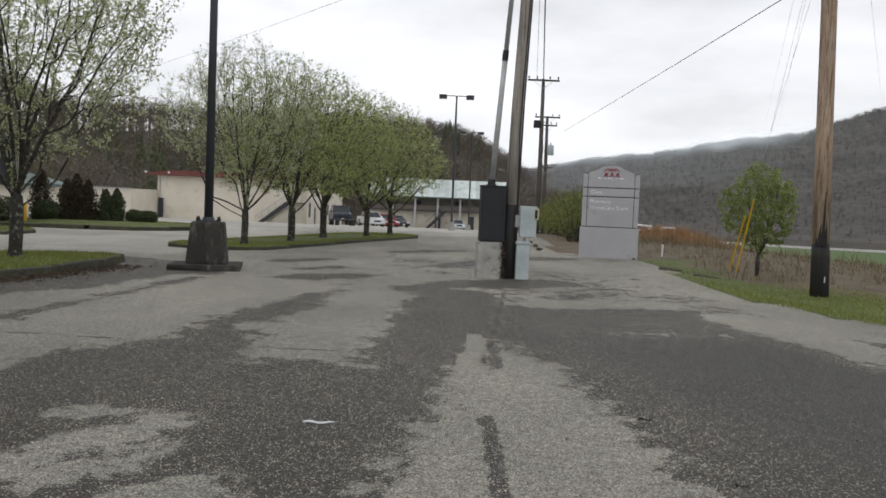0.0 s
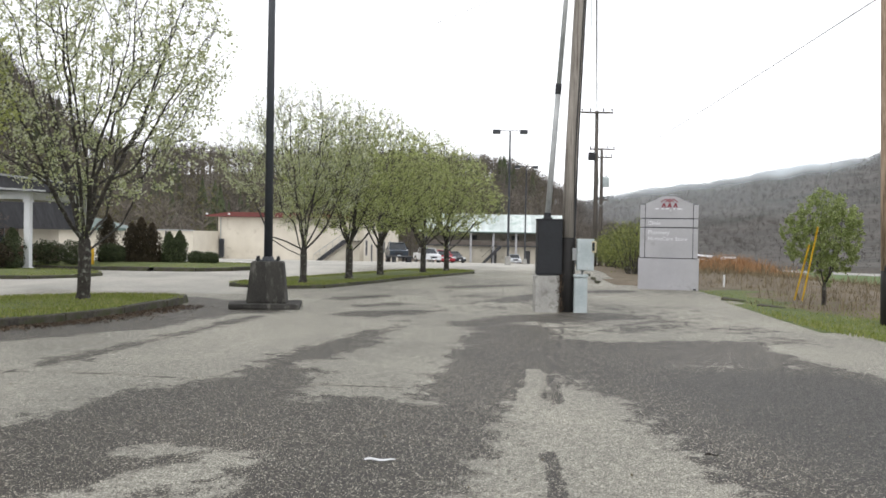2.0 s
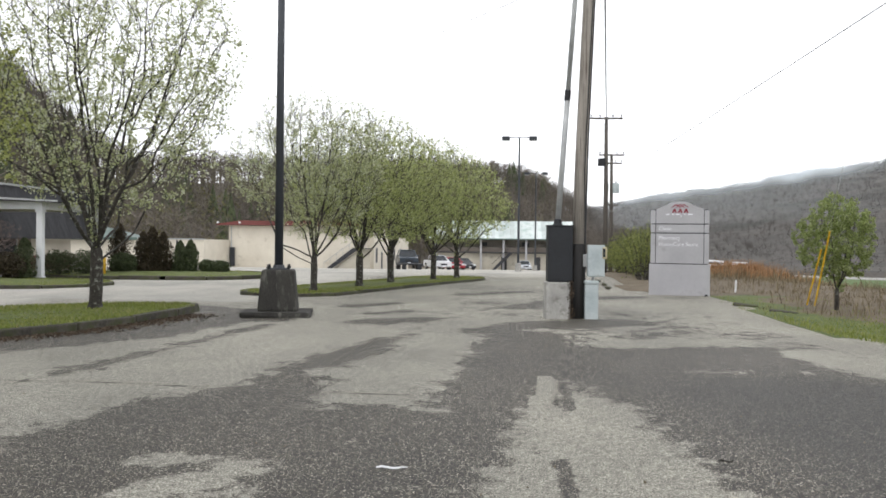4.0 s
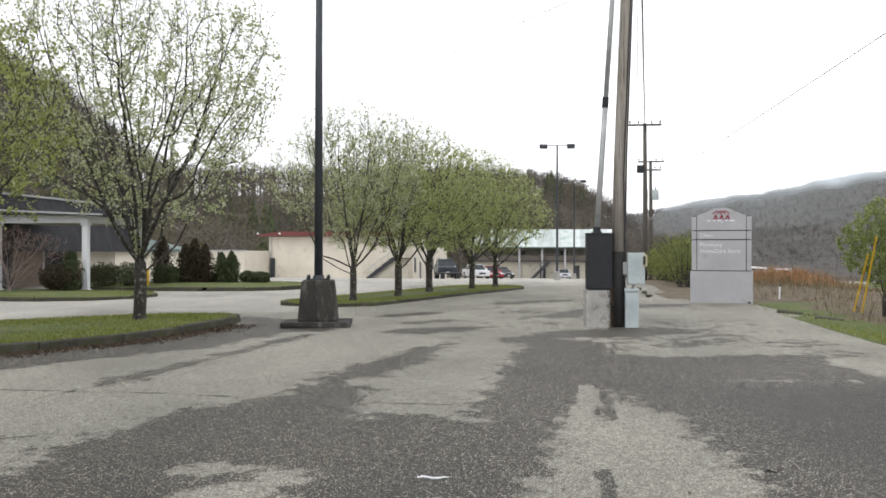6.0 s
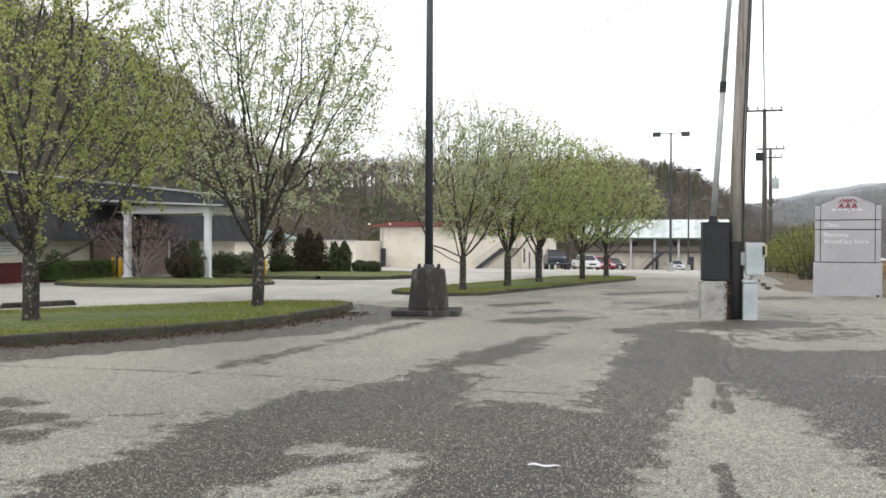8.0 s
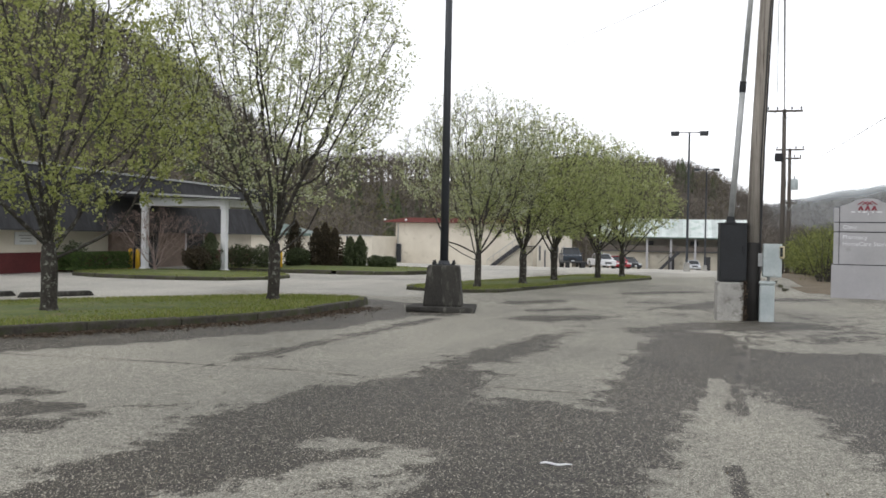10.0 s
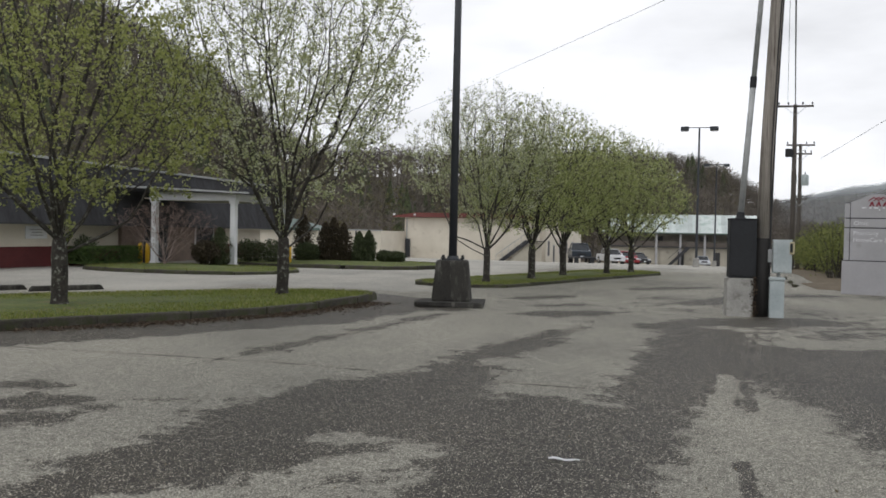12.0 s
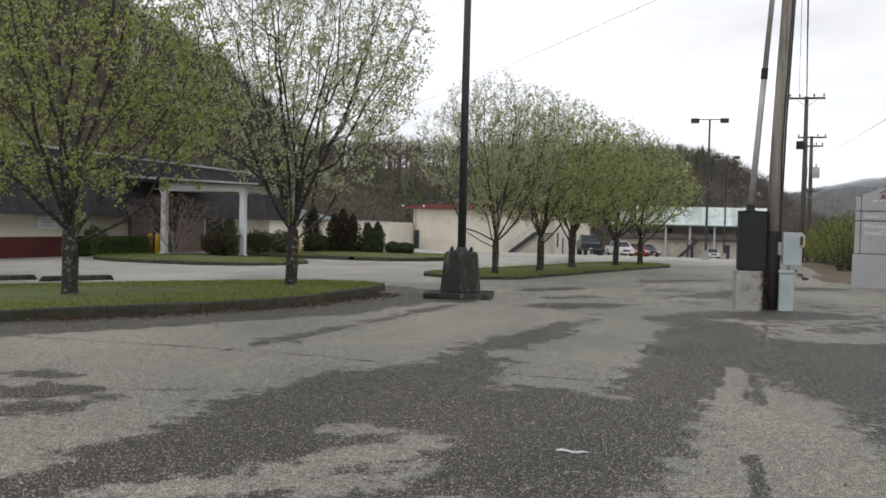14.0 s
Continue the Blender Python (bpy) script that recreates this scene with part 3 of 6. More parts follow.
def blade_stuff(name, xy, z, rng, lo, hi, wide, mat, parent=None, label="", sway=0.6, tall=None):
    """Many single bent blades in one mesh."""
    n = len(xy)
    ang = rng.uniform(0, 2 * np.pi, n)
    h = rng.uniform(lo, hi, n) * (1 if tall is None else tall)
    lean = rng.uniform(0.1, sway, n) * h
    u = np.stack([np.cos(ang), np.sin(ang)], 1)
    w = np.stack([-np.sin(ang), np.cos(ang)], 1) * wide * rng.uniform(0.6, 1.4, (n, 1))
    p = np.zeros((n, 5, 3))
    p[:, 0, :2], p[:, 1, :2] = xy - w, xy + w
    p[:, 2, :2], p[:, 3, :2] = xy + u * lean[:, None] * 0.35 + w * 0.7, xy + u * lean[:, None] * 0.35 - w * 0.7
    p[:, 4, :2] = xy + u * lean[:, None]
    p[:, 0, 2] = p[:, 1, 2] = z - 0.02
    p[:, 2, 2] = p[:, 3, 2] = z + h * 0.6
    p[:, 4, 2] = z + h
    i = np.arange(n)[:, None] * 5
    faces = [tuple(r) for r in (i + np.array([0, 1, 2, 3])).tolist()] + [tuple(r) for r in (i + np.array([3, 2, 4])).tolist()]
    ob = raw(name, p.reshape(-1, 3), faces, mat, parent, label)
    ob["kind"] = "stuff"
    return ob


LAWN = worn("lawn_turf", (0.06, 0.085, 0.02), (0.135, 0.165, 0.044), 25, 1.2, 0.95, bump=0.8, dist=0.03, dirt=(0.15, 0.125, 0.06), dirt_at=0.6)
WEST_ISLAND = [Vector(p) for p in ((-13.6, 2.0), (-11.2, 6.5), (-9.2, 10.1), (-8.65, 10.9), (-7.72, 12.4), (-7.05, 13.6), (-6.72, 15.2), (-6.5, 16.8), (-6.45, 17.7),
                                   (-6.7, 18.4), (-7.3, 18.6), (-8.7, 18.1), (-10.0, 16.8), (-11.5, 15.1), (-14.0, 11.5), (-16.5, 7.0), (-18.0, 3.0))]
kerb_island("island_with_pear_trees", WEST_ISLAND, "kerbed grass island with pear trees", 46000)
kerb_island("median_island", stadium(-5.67, 24.5, -1.88, 35.8, 0.95, 2.0), "long kerbed grass median under a row of pear trees", 22000, high=0.09)
kerb_island("entrance_island", stadium(-18.0, 27.2, -15.5, 27.3, 2.5, 2.6), "low kerbed bed before the clinic's portico", 6000, high=0.11)
kerb_island("shrub_bed", stadium(-15.8, 34.9, -13.2, 35.2, 3.4, 3.6), "grass bed planted with evergreens", 4000)


# ---- trees ----
def grow_tree(seed, height, spread, fork, trunk_r, limbs, leaves, leaf_size, low_dense=True, points=1500, widest=0.5):
    """A pear tree: a short trunk and steep limbs whose branches grow out to fill an egg-shaped crown; returns wood and leaf arrays."""
    rng = np.random.default_rng(seed)
    wv, wf, tips = [], [], []

    def branch(pts, radii, n):
        base = len(wv)
        k = len(pts)
        for i, p in enumerate(pts):
            d = pts[min(i + 1, k - 1)] - pts[max(i - 1, 0)]
            d = d / (np.linalg.norm(d) + 1e-9)
            u = np.cross(d, [0.3, 0.5, 0.81] if abs(d[2]) < 0.95 else [1.0, 0.0, 0.0])
            u /= np.linalg.norm(u) + 1e-9
            w = np.cross(d, u)
            for a in range(n):
                t = 2 * np.pi * a / n
                wv.append(p + (u * np.cos(t) + w * np.sin(t)) * radii[i])
        for i in range(k - 1):
            for a in range(n):
                b = (a + 1) % n
                wf.append((base + i * n + a, base + i * n + b, base + (i + 1) * n + b, base + (i + 1) * n + a))

    crown_h = height - fork
    step = height * 0.03
    # the air that the crown fills: an egg with a lumpy outline
    z = rng.uniform(0.03, 1, points * 4)
    a = rng.uniform(0, 2 * np.pi, points * 4)
    edge = np.sin(np.pi * np.clip(z, 0, 1) ** (np.log(0.5) / np.log(widest))) ** 0.62
    edge = edge * (1 + 0.16 * np.sin(3 * a + seed) * np.sin(7 * z + seed) + 0.08 * np.sin(7 * a + 9 * z))
    ok = rng.uniform(0, 1.3, points * 4) < edge ** 1.4
    z, a, edge = z[ok][:points], a[ok][:points], edge[ok][:points]
    r = spread * edge * rng.uniform(0, 1, len(z)) ** 0.42
    air = np.stack([np.cos(a) * r, np.sin(a) * r, fork + 0.05 * crown_h + 0.95 * crown_h * z], 1)
    pos, parent, way = [np.array((0.0, 0.0, -0.1))], [-1], [np.array((0.0, 0.0, 1.0))]

    def grow(from_, d, length):
        d = d / np.linalg.norm(d)
        pos.append(pos[from_] + d * length)
        parent.append(from_)
        way.append(d)
        return len(pos) - 1

    k = 0
    for _ in range(max(2, int(fork / step))):
        k = grow(k, np.array((rng.normal(0, 0.03), rng.normal(0, 0.03), 1.0)), (fork + 0.1) / max(2, int(fork / step)))
    top = k
    for i in range(limbs):
        tilt = (0.12, 0.35, 0.62, 0.95)[i % 4] * rng.uniform(0.85, 1.15)
        az = i * 2.399 + rng.uniform(-0.3, 0.3)
        d = np.array((np.cos(az) * np.sin(tilt), np.sin(az) * np.sin(tilt), np.cos(tilt)))
        k = top if i % 3 else parent[top]
        for _ in range(int(0.24 * crown_h / step)):
            d = d + np.array((0, 0, 0.03)) + rng.normal(0, 0.06, 3)
            k = grow(k, d, step)
    near, best, fresh = np.full(len(air), 1e9), np.zeros(len(air), int), 0
    for _ in range(70):
        for q in range(fresh, len(pos)):
            d = np.linalg.norm(air - pos[q], axis=1)
            m = d < near
            near[m], best[m] = d[m], q
        fresh = len(pos)
        live = near > step * 1.3
        air, near, best = air[live], near[live], best[live]
        if not len(air):
            break
        for q in np.unique(best):
            d = air[best == q] - pos[q]
            d = (d / np.linalg.norm(d, axis=1, keepdims=True)).mean(0) + 0.45 * way[q] + np.array((0, 0, 0.22)) + rng.normal(0, 0.13, 3)
            d /= np.linalg.norm(d)
            p = pos[q] + d * step
            if min(np.linalg.norm(p - pos[c]) for c in range(max(0, q - 1), len(pos)) if parent[c] == q or c == q) > 0.35 * step:
                grow(q, d, step)
    n = len(pos)
    kids = [[] for _ in range(n)]
    for q in range(1, n):
        kids[parent[q]].append(q)
    ends = sum(1 for q in range(n) if not kids[q])
    thin = 0.0044 * height / 7.5
    power = math.log(ends) / math.log(trunk_r / thin)
    load = np.zeros(n)
    for q in range(n - 1, -1, -1):
        load[q] = load[q] or 1.0
        if parent[q] >= 0:
            load[parent[q]] += load[q]
    girth = thin * load ** (1 / power)
    girth[0] *= 1.45
    starts = [(None, 0)]
    while starts:
        q0, q = starts.pop()
        chain = [q] if q0 is None else [q0, q]
        while kids[q]:
            rest = sorted(kids[q], key=lambda c: -load[c])
            starts += [(q, c) for c in rest[1:]]
            q = rest[0]
            chain.append(q)
        radii = [girth[c] for c in chain]
        if q0 is not None:
            radii[0] = min(radii[0], radii[1] * 1.25)
        radii[-1] = thin * 0.5
        branch([pos[c] for c in chain], radii, 10 if radii[1 if len(radii) > 1 else 0] > 0.05 else 6 if radii[0] > 0.018 else 4)
    for q in range(n):
        if girth[q] < thin * 3.2 and parent[q] >= 0:
            for _ in range(3 if not kids[q] else 2):
                d = way[q] * 0.75 + rng.normal(0, 0.5, 3) + np.array((0, 0, 0.25))
                d /= np.linalg.norm(d)
                L = rng.uniform(0.02, 0.062) * height
                p1 = pos[q] + d * L * 0.5
                d2 = d + np.array((0, 0, 0.2)) + rng.normal(0, 0.12, 3)
                p2 = p1 + d2 / np.linalg.norm(d2) * L * 0.5
                branch([pos[q], p1, p2], [thin * 0.75, thin * 0.6, thin * 0.3], 3)
                tips.append((pos[q], p1, p2))
    tips = np.array(tips)
    n = len(tips)
    weight = np.ones(n)
    if low_dense:
        weight = 1.6 - 1.2 * np.clip((tips[:, 2, 2] - fork) / crown_h, 0, 1)
    weight *= rng.gamma(1.6, 1.0, n)
    pick = rng.choice(n, leaves, p=weight / weight.sum())
    s = rng.uniform(0, 1, (leaves, 1)) ** 0.6
    out = tips[pick, 0] + (tips[pick, 2] - tips[pick, 0]) * s + rng.normal(0, 0.0055 * height, (leaves, 3))
    a = rng.normal(0, 1, (leaves, 3))
    a /= np.linalg.norm(a, axis=1, keepdims=True)
    b = np.cross(a, rng.normal(0, 1, (leaves, 3)))
    b /= np.linalg.norm(b, axis=1, keepdims=True)
    size = leaf_size * rng.uniform(0.6, 1.35, (leaves, 1))
    lv = np.stack([out, out + a * size * 0.5 + b * size * 0.36, out + a * size, out + a * size * 0.5 - b * size * 0.36], 1).reshape(-1, 3)
    lf = (np.arange(leaves)[:, None] * 4 + np.arange(4)).tolist()
    return wv, wf, lv, lf


def pear_tree(seed, label, leaf_mat=None, **k):
    root = thing("pear_tree", 0, 0, 0, label, "tree", "pear trees of the lot")
    wv, wf, lv, lf = grow_tree(seed, **k)
    raw("trunk", [tuple(v) for v in wv], wf, BARK, root, smooth=True)
    raw("crown", lv, lf, leaf_mat or PEAR_LEAF, root)
    return root


shape_a = pear_tree(11, "pear tree in thin pale new leaf on a grass island", height=7.3, spread=2.92, fork=1.15, trunk_r=0.125, limbs=13, leaves=25000, leaf_size=0.058, points=2600, widest=0.55)
shape_a.matrix_world = pose(-8.08, 16.6, 0.13, 0, 0, 20)
shape_b = pear_tree(23, "pear tree in olive green new leaf on a grass island", OLIVE_LEAF, height=6.9, spread=2.65, fork=1.1, trunk_r=0.135, limbs=13, leaves=18500, leaf_size=0.064, points=2100, widest=0.4)
shape_b.matrix_world = pose(-10.06, 12.32, 0.13)
shape_c = pear_tree(37, "leafy pear tree in the row on the median", ROW_LEAF, height=5.7, spread=2.35, fork=1.0, trunk_r=0.115, limbs=11, leaves=17500, leaf_size=0.06, points=2000, widest=0.45)
shape_c.matrix_world = pose(-4.68, 27.4, 0.12)
ROW = ((shape_a, -5.57, 24.8, 0.78, 130), (shape_c, -4.06, 30.2, 1.0, 200), (shape_c, -2.82, 33.1, 0.95, 75), (shape_c, -2.05, 35.3, 0.93, 300))
for src, x, y, s, turn in ROW:
    c = copy_thing(src, pose(x, y, at(x, y) + 0.13, 0, 0, turn))
    c.scale = (s, s, s)
    tagged(c, "leafy pear tree in the row on the median")
far_pear = copy_thing(shape_b, pose(-27.2, 29.8, 0.0, 0, 0, 140))
far_pear.scale = (0.8, 0.8, 0.8)
tagged(far_pear, "pear tree in olive leaf before the clinic wall")


# ---- lamp on its concrete pedestal ----
def lamp_post():
    root = thing("lamp_post", -4.62, 17.4, 0, "tall dark steel lamp post on a weathered concrete pedestal", "lamp post")
    bm = boxed(0, 0, -0.05, 1.36, 1.3, 0.15, 0.04)
    for v in bm.verts:
        v.co += Vector((noise.noise(v.co * 3), noise.noise(v.co * 3 + Vector((7, 0, 0))), 0.4 * noise.noise(v.co * 5))) * 0.09
    part("footing", bm, OLD_CONCRETE, root, "cracked mossy footing slab")
    part("pedestal", boxed(0, 0, 0.1, 0.80, 0.80, 0.84, 0.05, top=0.80), OLD_CONCRETE, root, "dark stained concrete pedestal")
    part("base_plate", boxed(0, 0, 0.94, 0.36, 0.36, 0.025, 0.006), LAMP_STEEL, root)
    for sx in (-1, 1):
        for sy in (-1, 1):
            bm = tubed([(sx * 0.2, sy * 0.2, 0.93), (sx * 0.2, sy * 0.2, 1.04)], 0.018)
            box(bm, sx * 0.2, sy * 0.2, 0.96, 0.06, 0.06, 0.035, 0.005)
            part("bolt", bm, BLACK_PAINT, root)
    bm = bmesh.new()
    tube(bm, [(0, 0, 0.96), (0, 0, 5.0), (0.01, 0, 9.0)], [0.087, 0.075, 0.062], 16)
    part("pole", bm, LAMP_STEEL, root, smooth=True)
    part("collar", tubed([(0, 0, 0.96), (0, 0, 1.03)], [0.13, 0.105], 16), LAMP_STEEL, root)
    root.matrix_world = pose(-4.62, 17.4, 0, 0, 0, 11)


lamp_post()


def twin_lamp(x, y, top):
    z = at(x, y)
    root = thing("twin_head_lamp_post", x, y, z, "thin dark lamp post with two boxy heads", "lamp post", "lamp posts of the lot")
    h = top - z
    part("pedestal", boxed(0, 0, -0.05, 0.42, 0.42, 0.6, 0.03, top=0.8), CONCRETE, root, "pale concrete pedestal")
    part("pole", tubed([(0, 0, 0.5), (0, 0, h)], [0.08, 0.055], 10), LAMP_STEEL, root)
    part("arm", tubed([(-0.62, 0, h - 0.02), (0.62, 0, h - 0.02)], 0.03), LAMP_STEEL, root)
    for s in (-1, 1):
        bm = boxed(s * 0.85, 0, h - 0.22, 0.5, 0.42, 0.26, 0.03)
        head = part("lamp_head", bm, LAMP_STEEL, root)
        part("lens", boxed(s * 0.85, 0, h - 0.235, 0.4, 0.32, 0.02, 0.004), WHITE_PAINT, head)
    return root


twin_lamp(0.66, 55.0, 8.2)
twin_lamp(2.57, 82.5, 8.2)


# ---- poles with boxes ----
def utility_group():
    # yaw of the boxes follows the drive
    pole = thing("utility_pole", 1.45, 18.0, 0, "weathered grey wooden utility pole tarred black near the ground", "utility pole")
    part("shaft", tubed([(0, 0, 1.5), (0.05, 0, 3.5), (0.20, 0, 7.5), (0.30, 0.05, 11.2)], [0.135, 0.132, 0.12, 0.11], 18), POLE_WOOD, pole, smooth=True)
    part("tarred_butt", tubed([(-0.03, 0, -0.2), (-0.02, 0, 0.7), (0, 0, 1.52)], [0.165, 0.155, 0.139], 18), TAR, pole, "black tarred butt", True)
    part("conduit", tubed([(0.13, -0.07, 0.2), (0.125, -0.07, 1.5), (0.165, -0.07, 3.6), (0.30, -0.06, 7.5), (0.39, -0.02, 10.5)], 0.019, 8), CABLE, pole, "black cable run up the pole")
    part("cable", tubed([(0.13, -0.1, 1.5), (0.10, -0.13, 3.0), (0.17, -0.12, 5.0), (0.3, -0.1, 8.0)], 0.012, 6), CABLE, pole)

    cab = thing("control_cabinet", 1.0, 17.95, 0.0, "black steel cabinet on a stained concrete block", "cabinet")
    part("plinth", boxed(-0.02, 0, -0.05, 0.5, 0.46, 0.79, 0.02), CONCRETE, cab, "stained pale concrete block")
    part("body", boxed(0.02, 0, 0.75, 0.5, 0.4, 1.13, 0.012), BLACK_PAINT, cab)
    part("door", boxed(0.02, -0.205, 0.79, 0.45, 0.012, 1.05, 0.004), BLACK_PAINT, cab)
    part("roof_lip", boxed(0.02, 0, 1.875, 0.53, 0.43, 0.02, 0.005), BLACK_PAINT, cab)
    part("latch", boxed(0.2, -0.222, 1.3, 0.03, 0.02, 0.14, 0.005), BLACK_PAINT, cab)
    cab.matrix_world = pose(1.04, 17.95, 0, 0, 0, 4)

    mast = thing("service_mast", 1.05, 17.95, 1.89, "grey galvanised mast leaning up from the cabinet", "mast")
    part("lower_tube", tubed([(-0.03, 0, 0), (0.14, 0, 2.6)], [0.058, 0.055], 12), GALV, mast, smooth=True)
    part("coupling", tubed([(0.135, 0, 2.55), (0.148, 0, 2.76)], 0.063, 12), BLACK_PAINT, mast, "dark rubber coupling")
    part("upper_tube", tubed([(0.14, 0, 2.6), (0.40, 0, 6.6)], [0.05, 0.045], 12), GALV, mast, smooth=True)
    bm = boxed(-0.03, 0, -0.02, 0.2, 0.2, 0.05, 0.01)
    tube(bm, [(-0.03, 0, 0.02), (-0.025, 0, 0.13)], [0.085, 0.07], 12)
    part("flange", bm, BLACK_PAINT, mast)

    box_up = thing("meter_box", 1.79, 17.86, 0.86, "pale blue-grey meter box strapped to the pole", "meter box")
    part("body", boxed(0, 0, 0, 0.34, 0.24, 0.64, 0.012), BOX_GREY, box_up)
    part("lid", boxed(-0.015, -0.128, 0.02, 0.30, 0.014, 0.58, 0.005), BOX_GREY, box_up)
    part("meter", boxed(0.165, -0.08, 0.36, 0.09, 0.16, 0.24, 0.02), worn("tan_plastic", (0.42, 0.36, 0.22), (0.55, 0.48, 0.32), 30, 2.0, 0.5, bump=0), box_up, "tan meter housing")
    part("meter_window", boxed(0.15, -0.165, 0.40, 0.05, 0.01, 0.17, 0.004), GLASS_DARK, box_up)
    part("bracket", boxed(-0.2, 0.06, 0.2, 0.12, 0.05, 0.25, 0.005), GALV, box_up)
    box_low = thing("cable_pedestal", 1.71, 17.9, 0, "pale grey cable pedestal at the foot of the pole", "cable box")
    part("body", boxed(0, 0, -0.05, 0.27, 0.25, 0.76, 0.03), BOX_GREY, box_low)
    part("cap", boxed(0, 0, 0.71, 0.3, 0.28, 0.07, 0.03), BOX_GREY, box_low)
    part("riser", tubed([(0.02, 0, 0.75), (0.04, 0, 0.88)], 0.03), GALV, box_low)


utility_group()


def road_pole():
    root = thing("roadside_pole", 7.2, 16.4, at(7.2, 16.4), "brown wooden utility pole with a tarred foot on the verge", "utility pole")
    part("shaft", tubed([(-0.02, 0, 1.0), (-0.08, 0, 3.0), (-0.16, 0, 6.0), (-0.28, 0, 10.5)], [0.155, 0.15, 0.14, 0.12], 18), BROWN_POLE, root, smooth=True)
    part("tarred_butt", tubed([(0.02, 0, -0.3), (-0.01, 0, 0.75), (-0.02, 0, 1.02)], [0.175, 0.166, 0.159], 18), TAR, root, "black tarred butt", True)
    bm = bmesh.new()
    for k in range(4):
        a = -2.6 + k * 0.35
        tube(bm, [(math.cos(a) * 0.145, math.sin(a) * 0.145, 0.98), (math.cos(a) * 0.143, math.sin(a) * 0.143, 1.5 + 0.45 * (k % 3))], [0.042, 0.006], 6)
    part("tar_run", bm, TAR, root)
    part("tag", boxed(0.02, -0.172, 0.3, 0.014, 0.01, 0.11, 0.002), WHITE_PAINT, root)
    for i, (gx_, gy_, gz_) in enumerate(((6.55, 21.2, 9.0), (6.8, 21.0, 7.6))):
        g = thing("guy_wire", 0, 0, 0, "steel guy wire with a yellow plastic guard at its foot", "guy wire", "guys of the roadside pole")
        foot, head = Vector((7.22 - 0.07 * i, 21.15 + 0.35 * i, at(7.22, 21.15))), Vector((7.2, 16.4, gz_))
        part("wire", tubed([foot, head], 0.003, 5), GALV, g)
        d = (head - foot).normalized()
        part("guard", tubed([foot + d * 0.15, foot + d * (2.1 - 0.35 * i)], 0.02, 8), YELLOW, g, "yellow plastic guard")


road_pole()


def crossarm_pole(x, y, top, label, arms, cans):
    z = at(x, y)
    root = thing("line_pole", x, y, z, label, "utility pole", "line poles behind the thicket")
    h = top - z
    part("shaft", tubed([(0, 0, -0.3), (0.03, 0, h * 0.5), (0, 0, h)], [0.17, 0.15, 0.11], 12), DARK_POLE, root, smooth=True)
    for zz, w in arms:
        arm = part("crossarm", boxed(0, -0.15, h - zz - 0.06, w, 0.1, 0.12, 0.01), DARK_POLE, root)
        for k in (-0.46, -0.2, 0.2, 0.46):
            bm = tubed([(k * w, -0.15, h - zz + 0.06), (k * w, -0.15, h - zz + 0.16)], 0.02, 6)
            tube(bm, [(k * w, -0.15, h - zz + 0.12), (k * w, -0.15, h - zz + 0.2), (k * w, -0.15, h - zz + 0.27)], [0.05, 0.055, 0.03], 8)
            part("insulator", bm, LAMP_STEEL, arm)
        for s in (-1, 1):
            part("brace", tubed([(s * w * 0.3, -0.15, h - zz - 0.05), (0, -0.15, h - zz - 0.55)], 0.015, 5), GALV, root)
    for zz, dx, r, hh in cans:
        can = part("transformer", tubed([(dx, -0.2, h - zz), (dx, -0.2, h - zz + 0.05), (dx, -0.2, h - zz + hh - 0.06), (dx, -0.2, h - zz + hh)], [r * 0.92, r, r, r * 0.8], 14), BOX_GREY, root, "grey transformer can", True)
        part("bushing", tubed([(dx, -0.2, h - zz + hh), (dx, -0.2, h - zz + hh + 0.22)], [0.05, 0.03], 8), LAMP_STEEL, can)
    return root


p1 = crossarm_pole(6.36, 58, 9.9, "tall wooden line pole with a crossarm", ((0.12, 2.1),), ())
p2 = crossarm_pole(8.12, 70, 8.7, "wooden line pole with transformers", ((0.1, 2.0), (0.75, 1.6), (4.1, 1.1)), ((3.1, 0.35, 0.26, 0.8), (3.0, -0.42, 0.2, 0.7)))
lampbox = part("floodlight", boxed(-0.3, -0.2, 7.0, 0.45, 0.3, 0.5, 0.03), BLACK_PAINT, p1, "dark floodlight box")


def wire(a, b, sag, r=0.014, label="thin black overhead wire"):
    a, b = Vector(a), Vector(b)
    pts = []
    for i in range(17):
        k = i / 16
        p = a.lerp(b, k)
        p.z -= sag * 4 * k * (1 - k)
        pts.append(p)
    ob = part("overhead_wire", tubed(pts, r, 5), CABLE)
    return tagged(ob, label, "wire", "overhead wires")


wire((1.8, 17.95, 11.0), (5.9, 57.8, 10.0), 0.5, 0.010)
wire((1.85, 17.95, 10.6), (6.36, 57.8, 9.4), 0.6, 0.028)
wire((9.5, 69.7, 7.6), (7.4, 16.4, 6.35), 0.05, 0.011)
wire((1.6, 17.95, 7.1), (-50, 120, 15.5), 0.5, 0.006)
wire((6.95, 16.4, 8.9), (118.9, 329.2, 31.4), 0.5, 0.0045)
wire((7.2, 16.4, 9.3), (123.1, 327.7, 29.4), 0.5, 0.0045)
wire((7.3, 16.4, 8.6), (157.2, 312.7, 32.1), 0.5, 0.0045)


